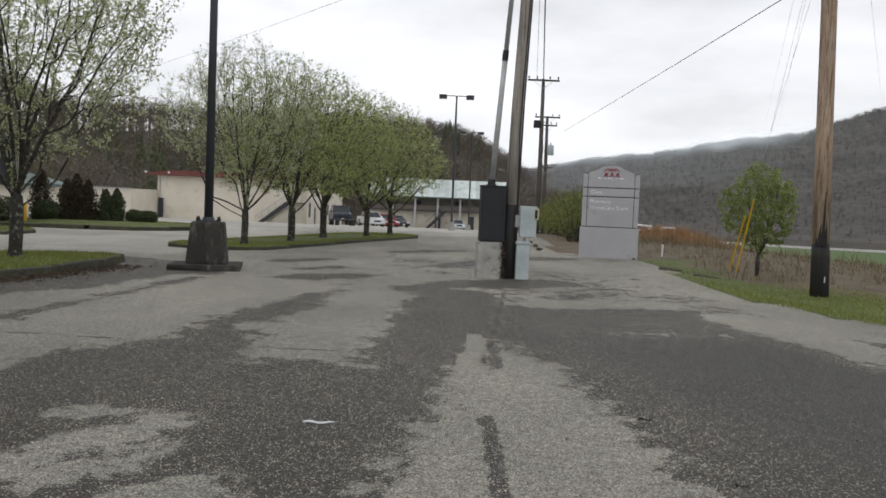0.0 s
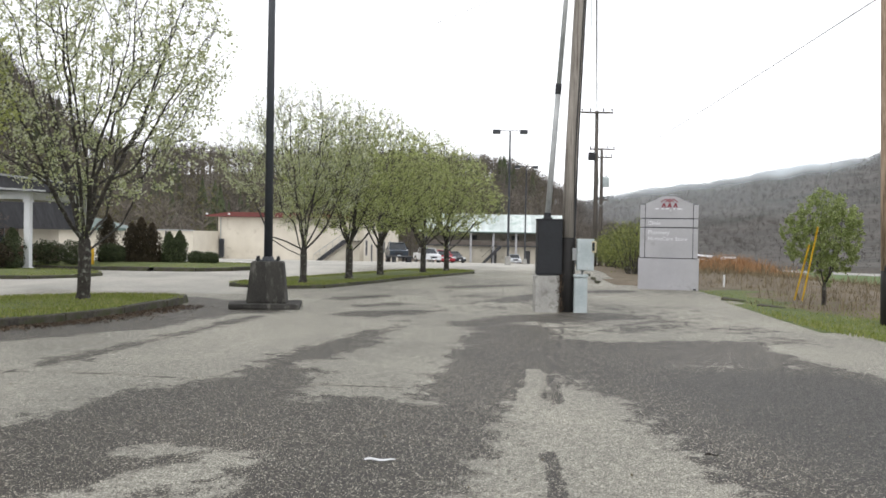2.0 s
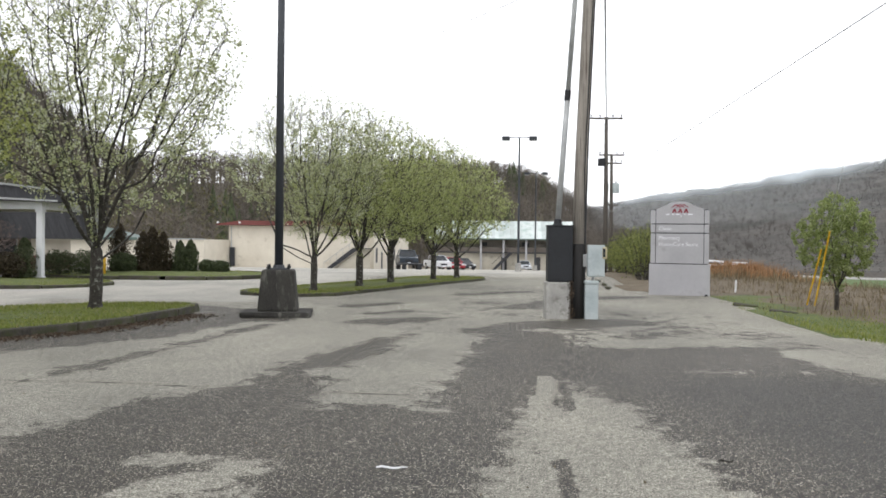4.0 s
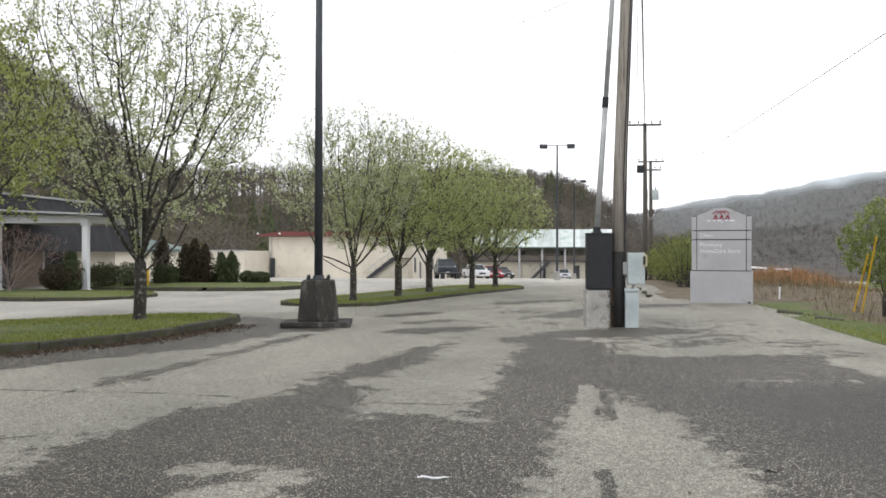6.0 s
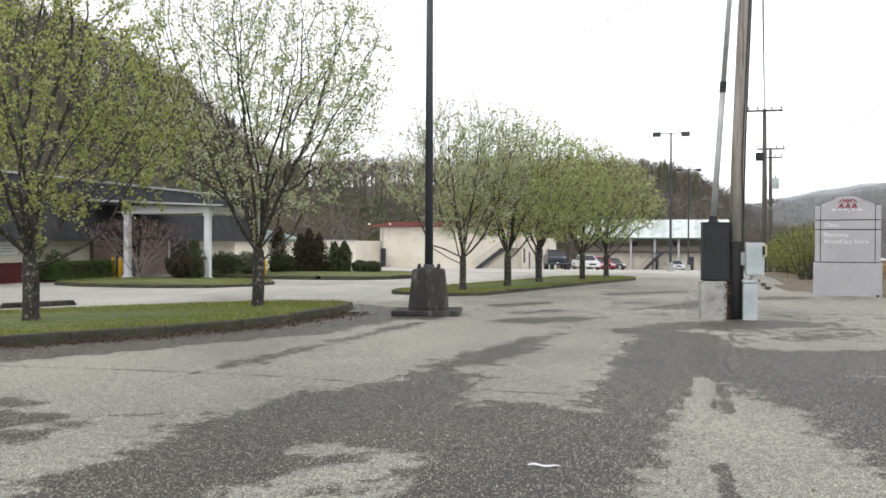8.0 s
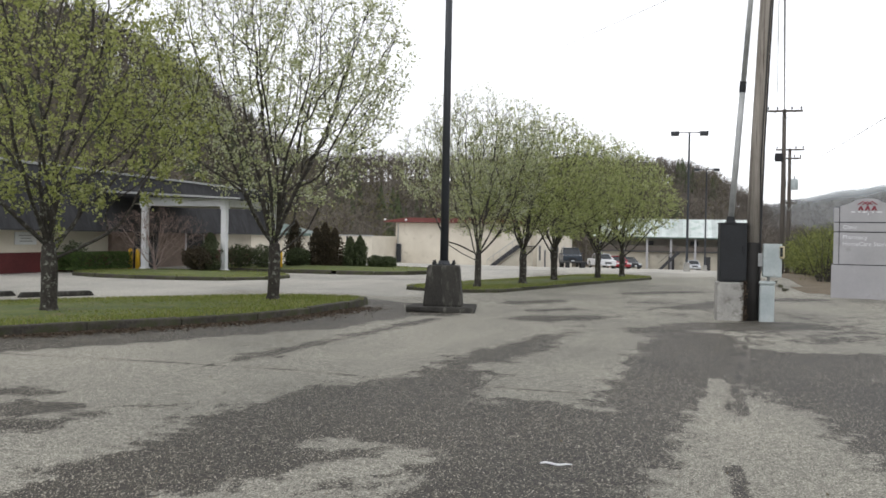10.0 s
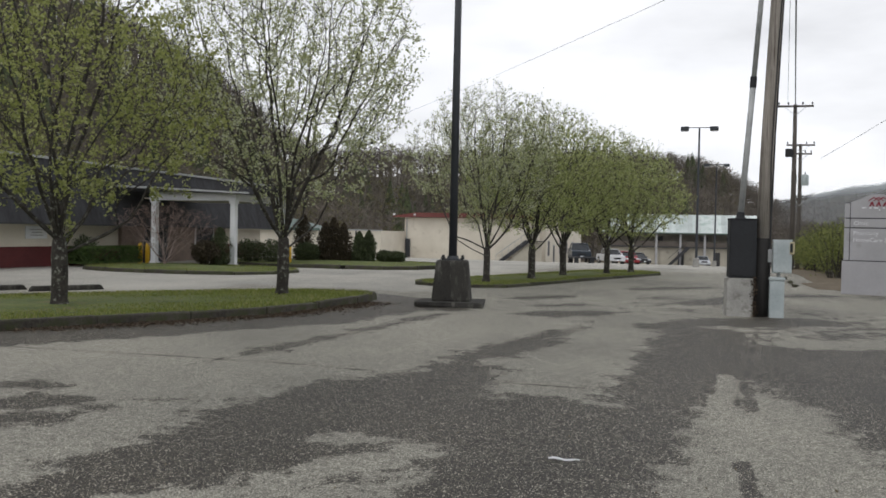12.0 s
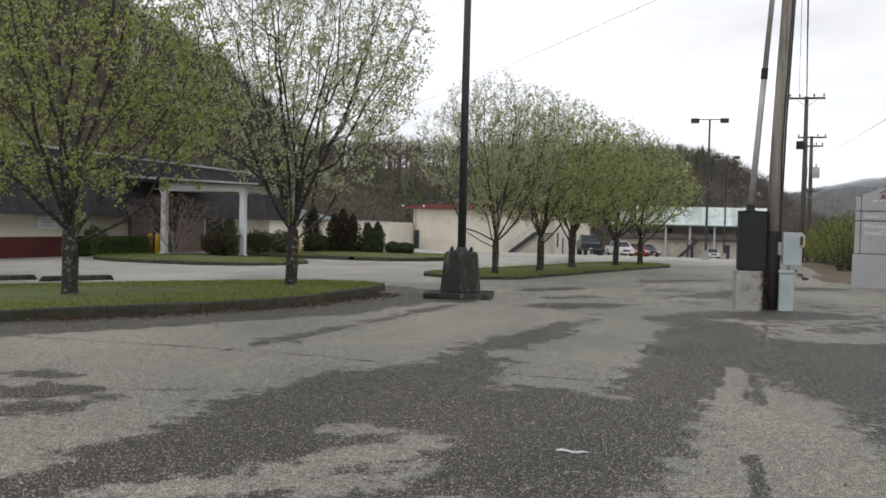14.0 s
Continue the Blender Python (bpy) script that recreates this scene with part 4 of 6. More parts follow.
# ---- the clinic's sign ----
def text_part(name, body, size, x, y, z, mat, parent):
    """Raised lettering turned into a mesh, upright, facing -y."""
    cu = bpy.data.curves.new(name, "FONT")
    cu.body, cu.size, cu.extrude, cu.resolution_u = body, size, 0.006, 2
    tmp = new("lettering_source", cu)
    bpy.context.view_layer.update()
    me = bpy.data.meshes.new_from_object(tmp.evaluated_get(bpy.context.evaluated_depsgraph_get()))
    bpy.data.objects.remove(tmp)
    me.transform(pose(x, y, z, 90, 0, 0))
    return mesh_part(name, me, mat, parent)


def clinic_sign():
    root = thing("clinic_sign", 5.21, 26.95, 0, "grey monument sign with white lettering and a red emblem", "sign")
    w, d = 1.70, 0.42
    part("base", boxed(0, 0, -0.1, 1.78, 0.46, 1.04, 0.012), SIGN_GREY, root)
    part("core", boxed(0, 0, 0.9, w - 0.06, d - 0.08, 1.7, 0.01), NEAR_BLACK, root, "dark recessed joints")
    for z0, z1 in ((0.965, 1.865), (1.895, 2.14)):
        part("panel", boxed(0, 0, z0, w - 0.31, d, z1 - z0, 0.008), SIGN_GREY, root)
        for s in (-1, 1):
            part("side_panel", boxed(s * (w / 2 - 0.068), 0, z0, 0.136, d, z1 - z0, 0.008), SIGN_GREY, root)
    hw = w / 2 - 0.155
    arch = [(-hw, 2.17), (hw, 2.17), (hw, 2.60)] + [(0.36 * math.cos(t), 2.72 + 0.11 * math.sin(t)) for t in np.linspace(0.15, math.pi - 0.15, 9)] + [(-hw, 2.60)]
    part("top_panel", prism(bmesh.new(), arch, d, "y", -d / 2), SIGN_GREY, root)
    for s in (-1, 1):
        part("side_panel", boxed(s * (w / 2 - 0.068), 0, 2.17, 0.136, d, 0.40, 0.008), SIGN_GREY, root)
    face = -d / 2 - 0.004
    text_part("word_clinic", "Clinic", 0.165, -0.62, face, 1.96, WHITE_PAINT, root)
    text_part("word_pharmacy", "Pharmacy", 0.165, -0.62, face, 1.68, WHITE_PAINT, root)
    text_part("word_homecare_store", "HomeCare Store", 0.165, -0.62, face, 1.49, WHITE_PAINT, root)
    bm = bmesh.new()
    for x0, x1 in ((-0.25, 0.02), (-0.13, 0.13), (-0.02, 0.25)):
        c = (x0 + x1) / 2
        prism(bm, [(x0, 2.66), (c, 2.76), (x1, 2.66), (x1, 2.635), (c, 2.725), (x0, 2.635)], 0.012, "y", face - 0.008 - 0.001 * c)
    for x0 in (-0.24, -0.07, 0.1):
        prism(bm, [(x0, 2.49), (x0 + 0.06, 2.62), (x0 + 0.1, 2.62), (x0 + 0.145, 2.49), (x0 + 0.1, 2.49), (x0 + 0.08, 2.55), (x0 + 0.05, 2.49)], 0.012, "y", face - 0.008)
    part("emblem", bm, SIGN_RED, root, "red roof-shaped emblem")
    for x0, wd in ((-0.36, 0.1), (-0.2, 0.06), (-0.06, 0.12), (0.14, 0.05), (0.3, 0.14)):
        part("small_lettering", boxed(x0, face - 0.002, 2.43, wd, 0.006, 0.035), WHITE_PAINT, root)
    part("lamp_bracket", boxed(0.03, face - 0.02, 2.37, 0.03, 0.04, 0.04, 0.005), WHITE_PAINT, root)
    part("kick_block", boxed(0.78, -0.26, -0.02, 0.08, 0.06, 0.07, 0.01), BLACK_PAINT, root)
    root.matrix_world = pose(5.21, 26.95, 0, 0, 0, -10.6)


clinic_sign()


# ---- hills ----
def polar(az, r):
    a = np.radians(az)
    return np.sin(a) * r, np.cos(a) * r


def ridge_tangent(az):
    """How steeply the wooded ridge to the west stands up, by bearing."""
    return np.maximum(0.255 / (1 + np.exp((az + 27.5) / 5.0)), 0.0895 / (1 + np.exp((az - 4.6) / 1.7)))


def hill_foot(az):
    return np.interp(az, [-95, -42, -22, -8, 6], [52, 62, 112, 168, 195])


def hill_top(az):
    return np.interp(az, [-95, -42, -22, -8, 6], [185, 190, 225, 300, 330])


def hill_z(az, k):
    """Height on the hillside; k runs from the foot to the ridge."""
    top = np.maximum(ridge_tangent(az) * hill_top(az) + 1.5 - 6.5, -1.5)
    x, y = polar(az, hill_foot(az))
    z0 = land_z(x, y) - 0.4
    rough = 1.6 * np.sin(az * 0.9 + k * 5) * np.sin(k * 7 + az * 0.31)
    return z0 + (top - z0) * smooth01(k, 0, 1) + rough * smooth01(k, 0.1, 0.5) * (1 - smooth01(k, 0.7, 1))


ha, hk = np.meshgrid(np.linspace(-95, 12, 150), np.linspace(0, 1, 36))
hx, hy = polar(ha, hill_foot(ha) + hk * (hill_top(ha) - hill_foot(ha)))
hz = hill_z(ha, hk)
bx, by = polar(ha[-1:], hill_top(ha[-1:]) * 1.35)
hx, hy, hz = np.concatenate([hx, bx]), np.concatenate([hy, by]), np.concatenate([hz, hz[-1:] * 0.6 - 4])
tagged(sheet("wooded_hill", hx, hy, hz, HILL_SOIL, {}), "steep leaf-littered hillside under bare woods", "hill", kind="structure")


def mountain_z(az, k):
    tan = 0.0262 + 0.0026 * az + 0.00004 * np.maximum(az - 24, 0) ** 2 + 0.0026 * np.maximum(az - 22.3, 0) - 0.0018 * np.maximum(az - 30, 0) + 0.0012 * np.sin(az * 0.8) + 0.0007 * np.sin(az * 2.7 + 1)
    rough = 1.3 * np.sin(az * 1.3 + k * 5) * np.sin(k * 6 + az)
    return -3.9 - 3.0 * (k < 0.01) + (tan * 950 + 3) * smooth01(k, -0.08, 1.0) ** 1.15 + rough * k * (1 - k) * 2


ma, mk_ = np.meshgrid(np.linspace(-4, 75, 640), np.linspace(0, 1, 150))
mx, my = polar(ma, 160 + 790 * mk_)
mz = mountain_z(ma, mk_)
canopy = np.random.default_rng(31).uniform(-1, 1, ma.shape)
mz = mz + (canopy + 0.6 * np.roll(canopy, 1, 1) + 0.5 * np.roll(canopy, 1, 0)) * (0.12 + 0.35 * mk_) * smooth01(mk_, 0.02, 0.08)
bx, by = polar(ma[-1:], 1250.0)
mx, my, mz = np.concatenate([mx, bx]), np.concatenate([my, by]), np.concatenate([mz, mz[-1:] - 25])
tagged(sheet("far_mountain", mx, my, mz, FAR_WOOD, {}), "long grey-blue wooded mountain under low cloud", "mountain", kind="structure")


def bare_template(rng, twigs):
    """A leafless tree of unit height as thin triangles."""
    tri = []

    def sliver(p, q, w):
        d = q - p
        s = np.cross(d, rng.normal(0, 1, 3))
        s = s / (np.linalg.norm(s) + 1e-9) * w
        tri.append((p - s, p + s, q))

    top = np.array([rng.normal(0, 0.03), rng.normal(0, 0.03), 0.95])
    for a in (0, 2.1, 4.2):
        s = np.array([np.cos(a), np.sin(a), 0]) * 0.013
        tri.append((s, np.array([np.cos(a + 2.1), np.sin(a + 2.1), 0]) * 0.013, top))
    for _ in range(twigs):
        z = rng.uniform(0.3, 0.85)
        az = rng.uniform(0, 2 * np.pi)
        up = rng.uniform(0.35, 1.0)
        L = (1.05 - z) * rng.uniform(0.35, 0.62)
        d = np.array([np.cos(az), np.sin(az), up])
        d /= np.linalg.norm(d)
        p = top * z
        q = p + d * L
        sliver(p, q, 0.006)
        for _ in range(3):
            k = rng.uniform(0.3, 1.0)
            e = d + rng.normal(0, 0.5, 3) + np.array([0, 0, 0.3])
            e /= np.linalg.norm(e)
            sliver(p + d * L * k, p + d * L * k + e * L * rng.uniform(0.3, 0.6), 0.004)
    return np.array(tri)


def scatter(name, templates, pos, size, rng, mat, label, category, fat=1.0):
    """Many copies of a few templates joined in one mesh."""
    out = []
    pick = rng.integers(0, len(templates), len(pos))
    for j, t in enumerate(templates):
        sel = np.where(pick == j)[0]
        a = rng.uniform(0, 2 * np.pi, len(sel))
        c, s = np.cos(a), np.sin(a)
        h = size[sel]
        v = t.reshape(1, -1, 3) * np.stack([h * fat, h * fat, h], 1)[:, None, :]
        v = np.stack([v[..., 0] * c[:, None] - v[..., 1] * s[:, None], v[..., 0] * s[:, None] + v[..., 1] * c[:, None], v[..., 2]], -1)
        out.append((v + pos[sel][:, None, :]).reshape(-1, 3))
    v = np.concatenate(out)
    f = np.arange(len(v)).reshape(-1, 3)
    return tagged(raw(name, v, f, mat), label, category, kind="stuff")


rng = np.random.default_rng(5)
bare = [bare_template(rng, 16) for _ in range(6)]
n = 5200
ta = np.concatenate([rng.uniform(-62, -8, 3000), rng.uniform(-10, 8.5, n - 3000)])
tk = np.where(rng.uniform(0, 1, n) < 0.28, rng.uniform(0.9, 1.0, n), rng.uniform(0, 1, n) ** 0.8)
tx, ty = polar(ta, hill_foot(ta) + tk * (hill_top(ta) - hill_foot(ta)))
scatter("bare_woods", bare, np.stack([tx, ty, hill_z(ta, tk) - 0.3], 1), rng.uniform(6, 11, n), rng, BARE_WOOD, "leafless grey-brown woods on the hillside", "woods", 1.15)


def spray_template(rng, leaves, wide, size):
    """A budding crown of loose leaf flakes, unit height."""
    tri = []
    for _ in range(leaves):
        z = rng.uniform(0.25, 1.0)
        r = wide * np.sqrt(rng.uniform(0, 1)) * (0.35 + 0.65 * np.sin(np.pi * (z - 0.15) / 0.9))
        a = rng.uniform(0, 2 * np.pi)
        p = np.array([np.cos(a) * r, np.sin(a) * r, z])
        tri.append([p + rng.normal(0, size, 3) for _ in range(3)])
    return np.array(tri)


buds = [spray_template(rng, 110, 0.3, 0.022) for _ in range(5)]
n = 520
ta = rng.uniform(-62, 3, n)
tk = rng.uniform(0, 0.75, n) ** 1.2
tx, ty = polar(ta, hill_foot(ta) + tk * (hill_top(ta) - hill_foot(ta)))
scatter("budding_woods", buds, np.stack([tx, ty, hill_z(ta, tk) + 0.8], 1), rng.uniform(4, 9, n), rng, island_varied("bud_green", [(0.1, (0.09, 0.08, 0.04)), (0.6, (0.15, 0.14, 0.065)), (0.95, (0.22, 0.215, 0.085))], 0.8, 0.2, 0.05), "thin olive spring growth among bare woods", "woods")
thin_bare = [bare_template(rng, 9) for _ in range(6)]
n = 12000
ta = rng.uniform(3, 36, n)
tk = rng.uniform(0.0, 0.97, n) ** 0.75
tx, ty = polar(ta, 160 + 790 * tk)
scatter("mountain_woods", thin_bare, np.stack([tx, ty, mountain_z(ta, tk) - 0.6], 1), rng.uniform(1.6, 3.6, n) * (0.7 + 1.1 * tk), rng, MOUNTAIN_WOOD, "leafless brown-grey woods on the mountainside", "woods", 2.2)
n = 150
ta = rng.uniform(-60, 4, n)
tk = rng.uniform(0.1, 1.0, n)
tx, ty = polar(ta, hill_foot(ta) + tk * (hill_top(ta) - hill_foot(ta)))
cone = np.array([[(0.2 * np.cos(a) * (1 - z) , 0.2 * np.sin(a) * (1 - z), z + 0.08), (0.28 * np.cos(a + 0.5) * (1.02 - z), 0.28 * np.sin(a + 0.5) * (1.02 - z), z - 0.04), (0.2 * np.cos(a + 1.0) * (1 - z), 0.2 * np.sin(a + 1.0) * (1 - z), z + 0.1)] for z in np.linspace(0.12, 0.95, 14) for a in np.arange(6) * 1.047 + z * 9])
scatter("hillside_pines", [cone], np.stack([tx, ty, hill_z(ta, tk)], 1), rng.uniform(6, 10, n), rng, HEDGE_LEAF, "dark pines scattered in the bare woods", "woods")


def vapour(name, most):
    """Thin bluish-white haze and cloud whose thickness follows the sheet's own 'lift' attribute."""
    m, nn, l, s = material(name)
    co = nn.new("ShaderNodeTexCoord")
    uv = nn.new("ShaderNodeAttribute")
    uv.attribute_name = "lift"
    cl = noise_node(nn, l, co.outputs["Object"], 0.02, 6.0, 0.6, (1.0, 1.0, 2.0))
    k = maths(nn, l, "MULTIPLY", uv.outputs["Fac"], maths(nn, l, "MULTIPLY_ADD", cl.outputs["Fac"], 2.4, -0.5), clamp=True)
    k = maths(nn, l, "MULTIPLY", k, most)
    tr = nn.new("ShaderNodeBsdfTransparent")
    df = nn.new("ShaderNodeBsdfTranslucent")
    d2 = nn.new("ShaderNodeBsdfDiffuse")
    df.inputs["Color"].default_value = d2.inputs["Color"].default_value = (0.84, 0.92, 1.0, 1)
    both = nn.new("ShaderNodeAddShader")
    l.new(df.outputs[0], both.inputs[0])
    l.new(d2.outputs[0], both.inputs[1])
    mx_ = nn.new("ShaderNodeMixShader")
    l.new(k, mx_.inputs["Fac"])
    l.new(tr.outputs[0], mx_.inputs[1])
    l.new(both.outputs[0], mx_.inputs[2])
    l.new(mx_.outputs[0], nn["Material Output"].inputs["Surface"])
    return m


def haze_and_cloud():
    """Distance haze over the mountain's slopes and cloud on its crest, on one added soft sheet."""
    ks_ = np.linspace(0, 1, 40)[:, None]
    a, k_ = np.meshgrid(np.linspace(-3, 60, 160), np.linspace(0, 1, 60))
    crest_tan = ((mountain_z(np.repeat(a[:1], 40, 0), np.repeat(ks_, a.shape[1], 1)) - EYE) / (160 + 790 * ks_)).max(0)[None, :]
    cloud = vapour("haze_and_cloud", 0.75)
    r = 158.0
    x, y = polar(a, r)
    # veil stands in for distance haze, thinner to the right; cap is crest cloud
    haze = 0.025 + 0.14 * (1 - smooth01(a, 11, 24))
    veil = haze * smooth01(k_, 0.0, 0.2) * (0.55 + 0.75 * k_)
    cap = np.exp(-((k_ - 0.72) / 0.09) ** 2) * (0.08 + 0.2 * np.exp(-((a - 10) / 3.0) ** 2) + 0.55 * np.exp(-((a - 18) / 3.0) ** 2)) * (1 - 0.8 * smooth01(a, 21, 26))
    fade = (veil + cap) * smooth01(a, 4.5, 8) * (1 - smooth01(k_, 0.78, 0.92))
    tagged(sheet("haze_and_cloud", x, y, EYE + crest_tan * r * (0.30 + 1.0 * k_ + 0.01 * np.sin(a * 1.7)), cloud, {"lift": fade}), "added sheet of distance haze and crest cloud before the mountain", "cloud", kind="stuff")


haze_and_cloud()


# ---- clinic with mansard roof and portico ----
def clinic():
    root = thing("clinic_building", -22, 26, 0, "low cream clinic with a black shingled mansard roof", "building")
    root.matrix_world = pose(0, 0, 0)
    y0, y1 = 8.0, 42.5
    part("wall", boxed(-27.0, (y0 + y1) / 2, -0.6, 10.0, y1 - y0, 2.6), CREAM, root)
    part("wall_base", boxed(-27.0, (y0 + y1) / 2, -0.6, 10.06, y1 - y0 + 0.06, 1.32, 0.01), MAROON, root, "maroon painted wall base")
    # mansard: shingle courses
    run_n = 26
    for i in range(run_n):
        k0, k1 = i / run_n, (i + 1) / run_n
        xa, za = -21.1 - 0.75 * k0, 1.55 + 2.28 * k0
        xb, zb = -21.1 - 0.75 * k1, 1.55 + 2.28 * k1
        bm = prism(bmesh.new(), [(xa + 0.010, za), (xa - 0.05, za), (xb - 0.05, zb + 0.02), (xb, zb + 0.02)], y1 - y0 + 0.9, "y", y0)
        part("shingle_course", bm, SHINGLE, root)
        bm = prism(bmesh.new(), [(y1 + 0.85 - 0.75 * k0, za), (y1 + 0.75 - 0.75 * k0, za), (y1 + 0.75 - 0.75 * k1, zb + 0.02), (y1 + 0.82 - 0.75 * k1, zb + 0.02)], 11.0, "x", -32.0)
        part("shingle_course", bm, SHINGLE, root)
    # eave shade is put into the soffit's near-black colour
    part("soffit", boxed(-26.6, (y0 + y1) / 2 + 0.3, 1.50, 11.0, y1 - y0 + 1.0, 0.08), NEAR_BLACK, root)
    part("roof_deck", boxed(-27.2, (y0 + y1) / 2, 3.6, 10.4, y1 - y0, 0.15), SHINGLE, root)
    part("roof_edge", boxed(-21.85, (y0 + y1) / 2 + 0.1, 3.82, 0.16, y1 - y0 + 0.4, 0.09, 0.01), GALV, root, "pale metal roof edge")
    part("wall_notice", boxed(-21.93, 25.65, 1.0, 0.03, 1.05, 0.44, 0.005), WHITE_PAINT, root, "white notice board")
    for k, w in ((1.3, 0.7), (1.2, 0.5), (1.1, 0.62)):
        part("notice_line", boxed(-21.912, 25.65, k, 0.012, w, 0.035), SIGN_GREY, root)
    # entrance wall behind the portico
    part("entrance_wall", boxed(-21.9, 34.4, -0.1, 0.16, 8.2, 2.2, 0.01), worn("brown_brick", (0.17, 0.125, 0.10), (0.27, 0.21, 0.17), 30, 3, 0.9, bump=0.2), root)
    door = part("door", boxed(-21.78, 32.6, 0.0, 0.06, 1.7, 2.0, 0.01), NEAR_BLACK, root)
    for yy in (32.2, 33.0):
        part("pane", boxed(-21.745, yy, 0.25, 0.02, 0.66, 1.6, 0.005), GLASS_DARK, door)
    win = part("window", boxed(-21.80, 36.5, 0.7, 0.06, 1.6, 0.9, 0.01), WHITE_PAINT, root)
    part("pane", boxed(-21.765, 36.5, 0.76, 0.02, 1.46, 0.78), GLASS_DARK, win)

    por = thing("portico", -18.4, 32, 0, "white-columned portico with a shallow roof", "portico")
    por.matrix_world = pose(0, 0, 0)
    for x, y in ((-20.1, 30.0), (-16.65, 30.0), (-16.65, 34.2)):
        col = part("column", boxed(x, y, -0.05, 0.22, 0.22, 2.6, 0.012, top=0.96), WHITE_PAINT, por, "white square column")
        part("plinth", boxed(x, y, -0.05, 0.34, 0.34, 0.2, 0.02, top=0.85), WHITE_PAINT, col)
        part("capital", boxed(x, y, 2.45, 0.28, 0.28, 0.1, 0.015), WHITE_PAINT, col)
    part("beam", boxed(-18.4, 30.0, 2.55, 3.75, 0.26, 0.32, 0.012), WHITE_PAINT, por)
    part("beam", boxed(-16.62, 32.3, 2.553, 0.26, 4.4, 0.312, 0.012), WHITE_PAINT, por)
    part("ceiling", boxed(-18.7, 32.2, 2.6, 4.0, 4.2, 0.05), CREAM_DIM, por)
    bm = prism(bmesh.new(), [(-21.5, 2.92), (-15.75, 2.80), (-15.75, 2.86), (-18.4, 3.06), (-21.5, 3.14)], 5.4, "y", 29.45)
    part("roof", bm, SHINGLE, por, "shallow dark shingled roof")
    part("fascia", prism(bmesh.new(), [(-21.5, 3.03), (-15.72, 2.80), (-15.72, 2.86), (-21.5, 3.12)], 0.05, "y", 29.39), GALV, por)


clinic()


def gable_block(name, label, x0, x1, y0, y1, z0, eave, ridge, wall_mat, roof_mat, seams, over=0.4, ridge_at=0.5, hip=0.0):
    """A plain block with a pitched roof of separate metal sheets."""
    root = thing(name, 0, 0, 0, label, "building")
    part("wall", boxed((x0 + x1) / 2, (y0 + y1) / 2, z0 - 1.0, x1 - x0, y1 - y0, eave - z0 + 1.0), wall_mat, root)
    ym = y0 + (y1 - y0) * ridge_at
    w = (x1 - x0 + 2 * over) / seams

    def hipped(bm):
        for v in bm.verts:
            if hip and v.co.z > eave:
                v.co.z = eave + (v.co.z - eave) * min(1.0, max(0.05, (x1 + over - v.co.x) / hip))
        return bm

    for i in range(seams):
        xa = x0 - over + i * w
        bm = prism(bmesh.new(), [(y0 - over, eave), (ym, ridge), (ym, ridge + 0.06), (y0 - over, eave + 0.08)], w - 0.03, "x", xa)
        prism(bm, [(y0 - over, eave + 0.07), (ym, ridge + 0.05), (ym, ridge + 0.12), (y0 - over, eave + 0.14)], 0.06, "x", xa - 0.03)
        part("roof_sheet", hipped(bm), roof_mat, root)
    bm = prism(bmesh.new(), [(ym, ridge), (y1 + over, eave), (y1 + over, eave + 0.08), (ym, ridge + 0.06)], x1 - x0 + 2 * over - hip, "x", x0 - over)
    part("rear_roof", bm, roof_mat, root)
    bm = prism(bmesh.new(), [(y0, eave), (y1, eave), (ym, ridge - 0.02)], x1 - x0 - 0.02 - hip, "x", x0 + 0.01)
    part("gable", bm, wall_mat, root)
    part("fascia", boxed((x0 + x1) / 2, y0 - over - 0.03, eave - 0.12, x1 - x0 + 2 * over, 0.05, 0.2, 0.01), roof_mat, root)
    return root


gable_block("green_roofed_annex", "cream annex under a green metal roof", -40, -26.4, 60, 62.6, at(-30, 60), 1.6, 2.9, CREAM, GREEN_ROOF, 14, ridge_at=0.96, hip=6.0)


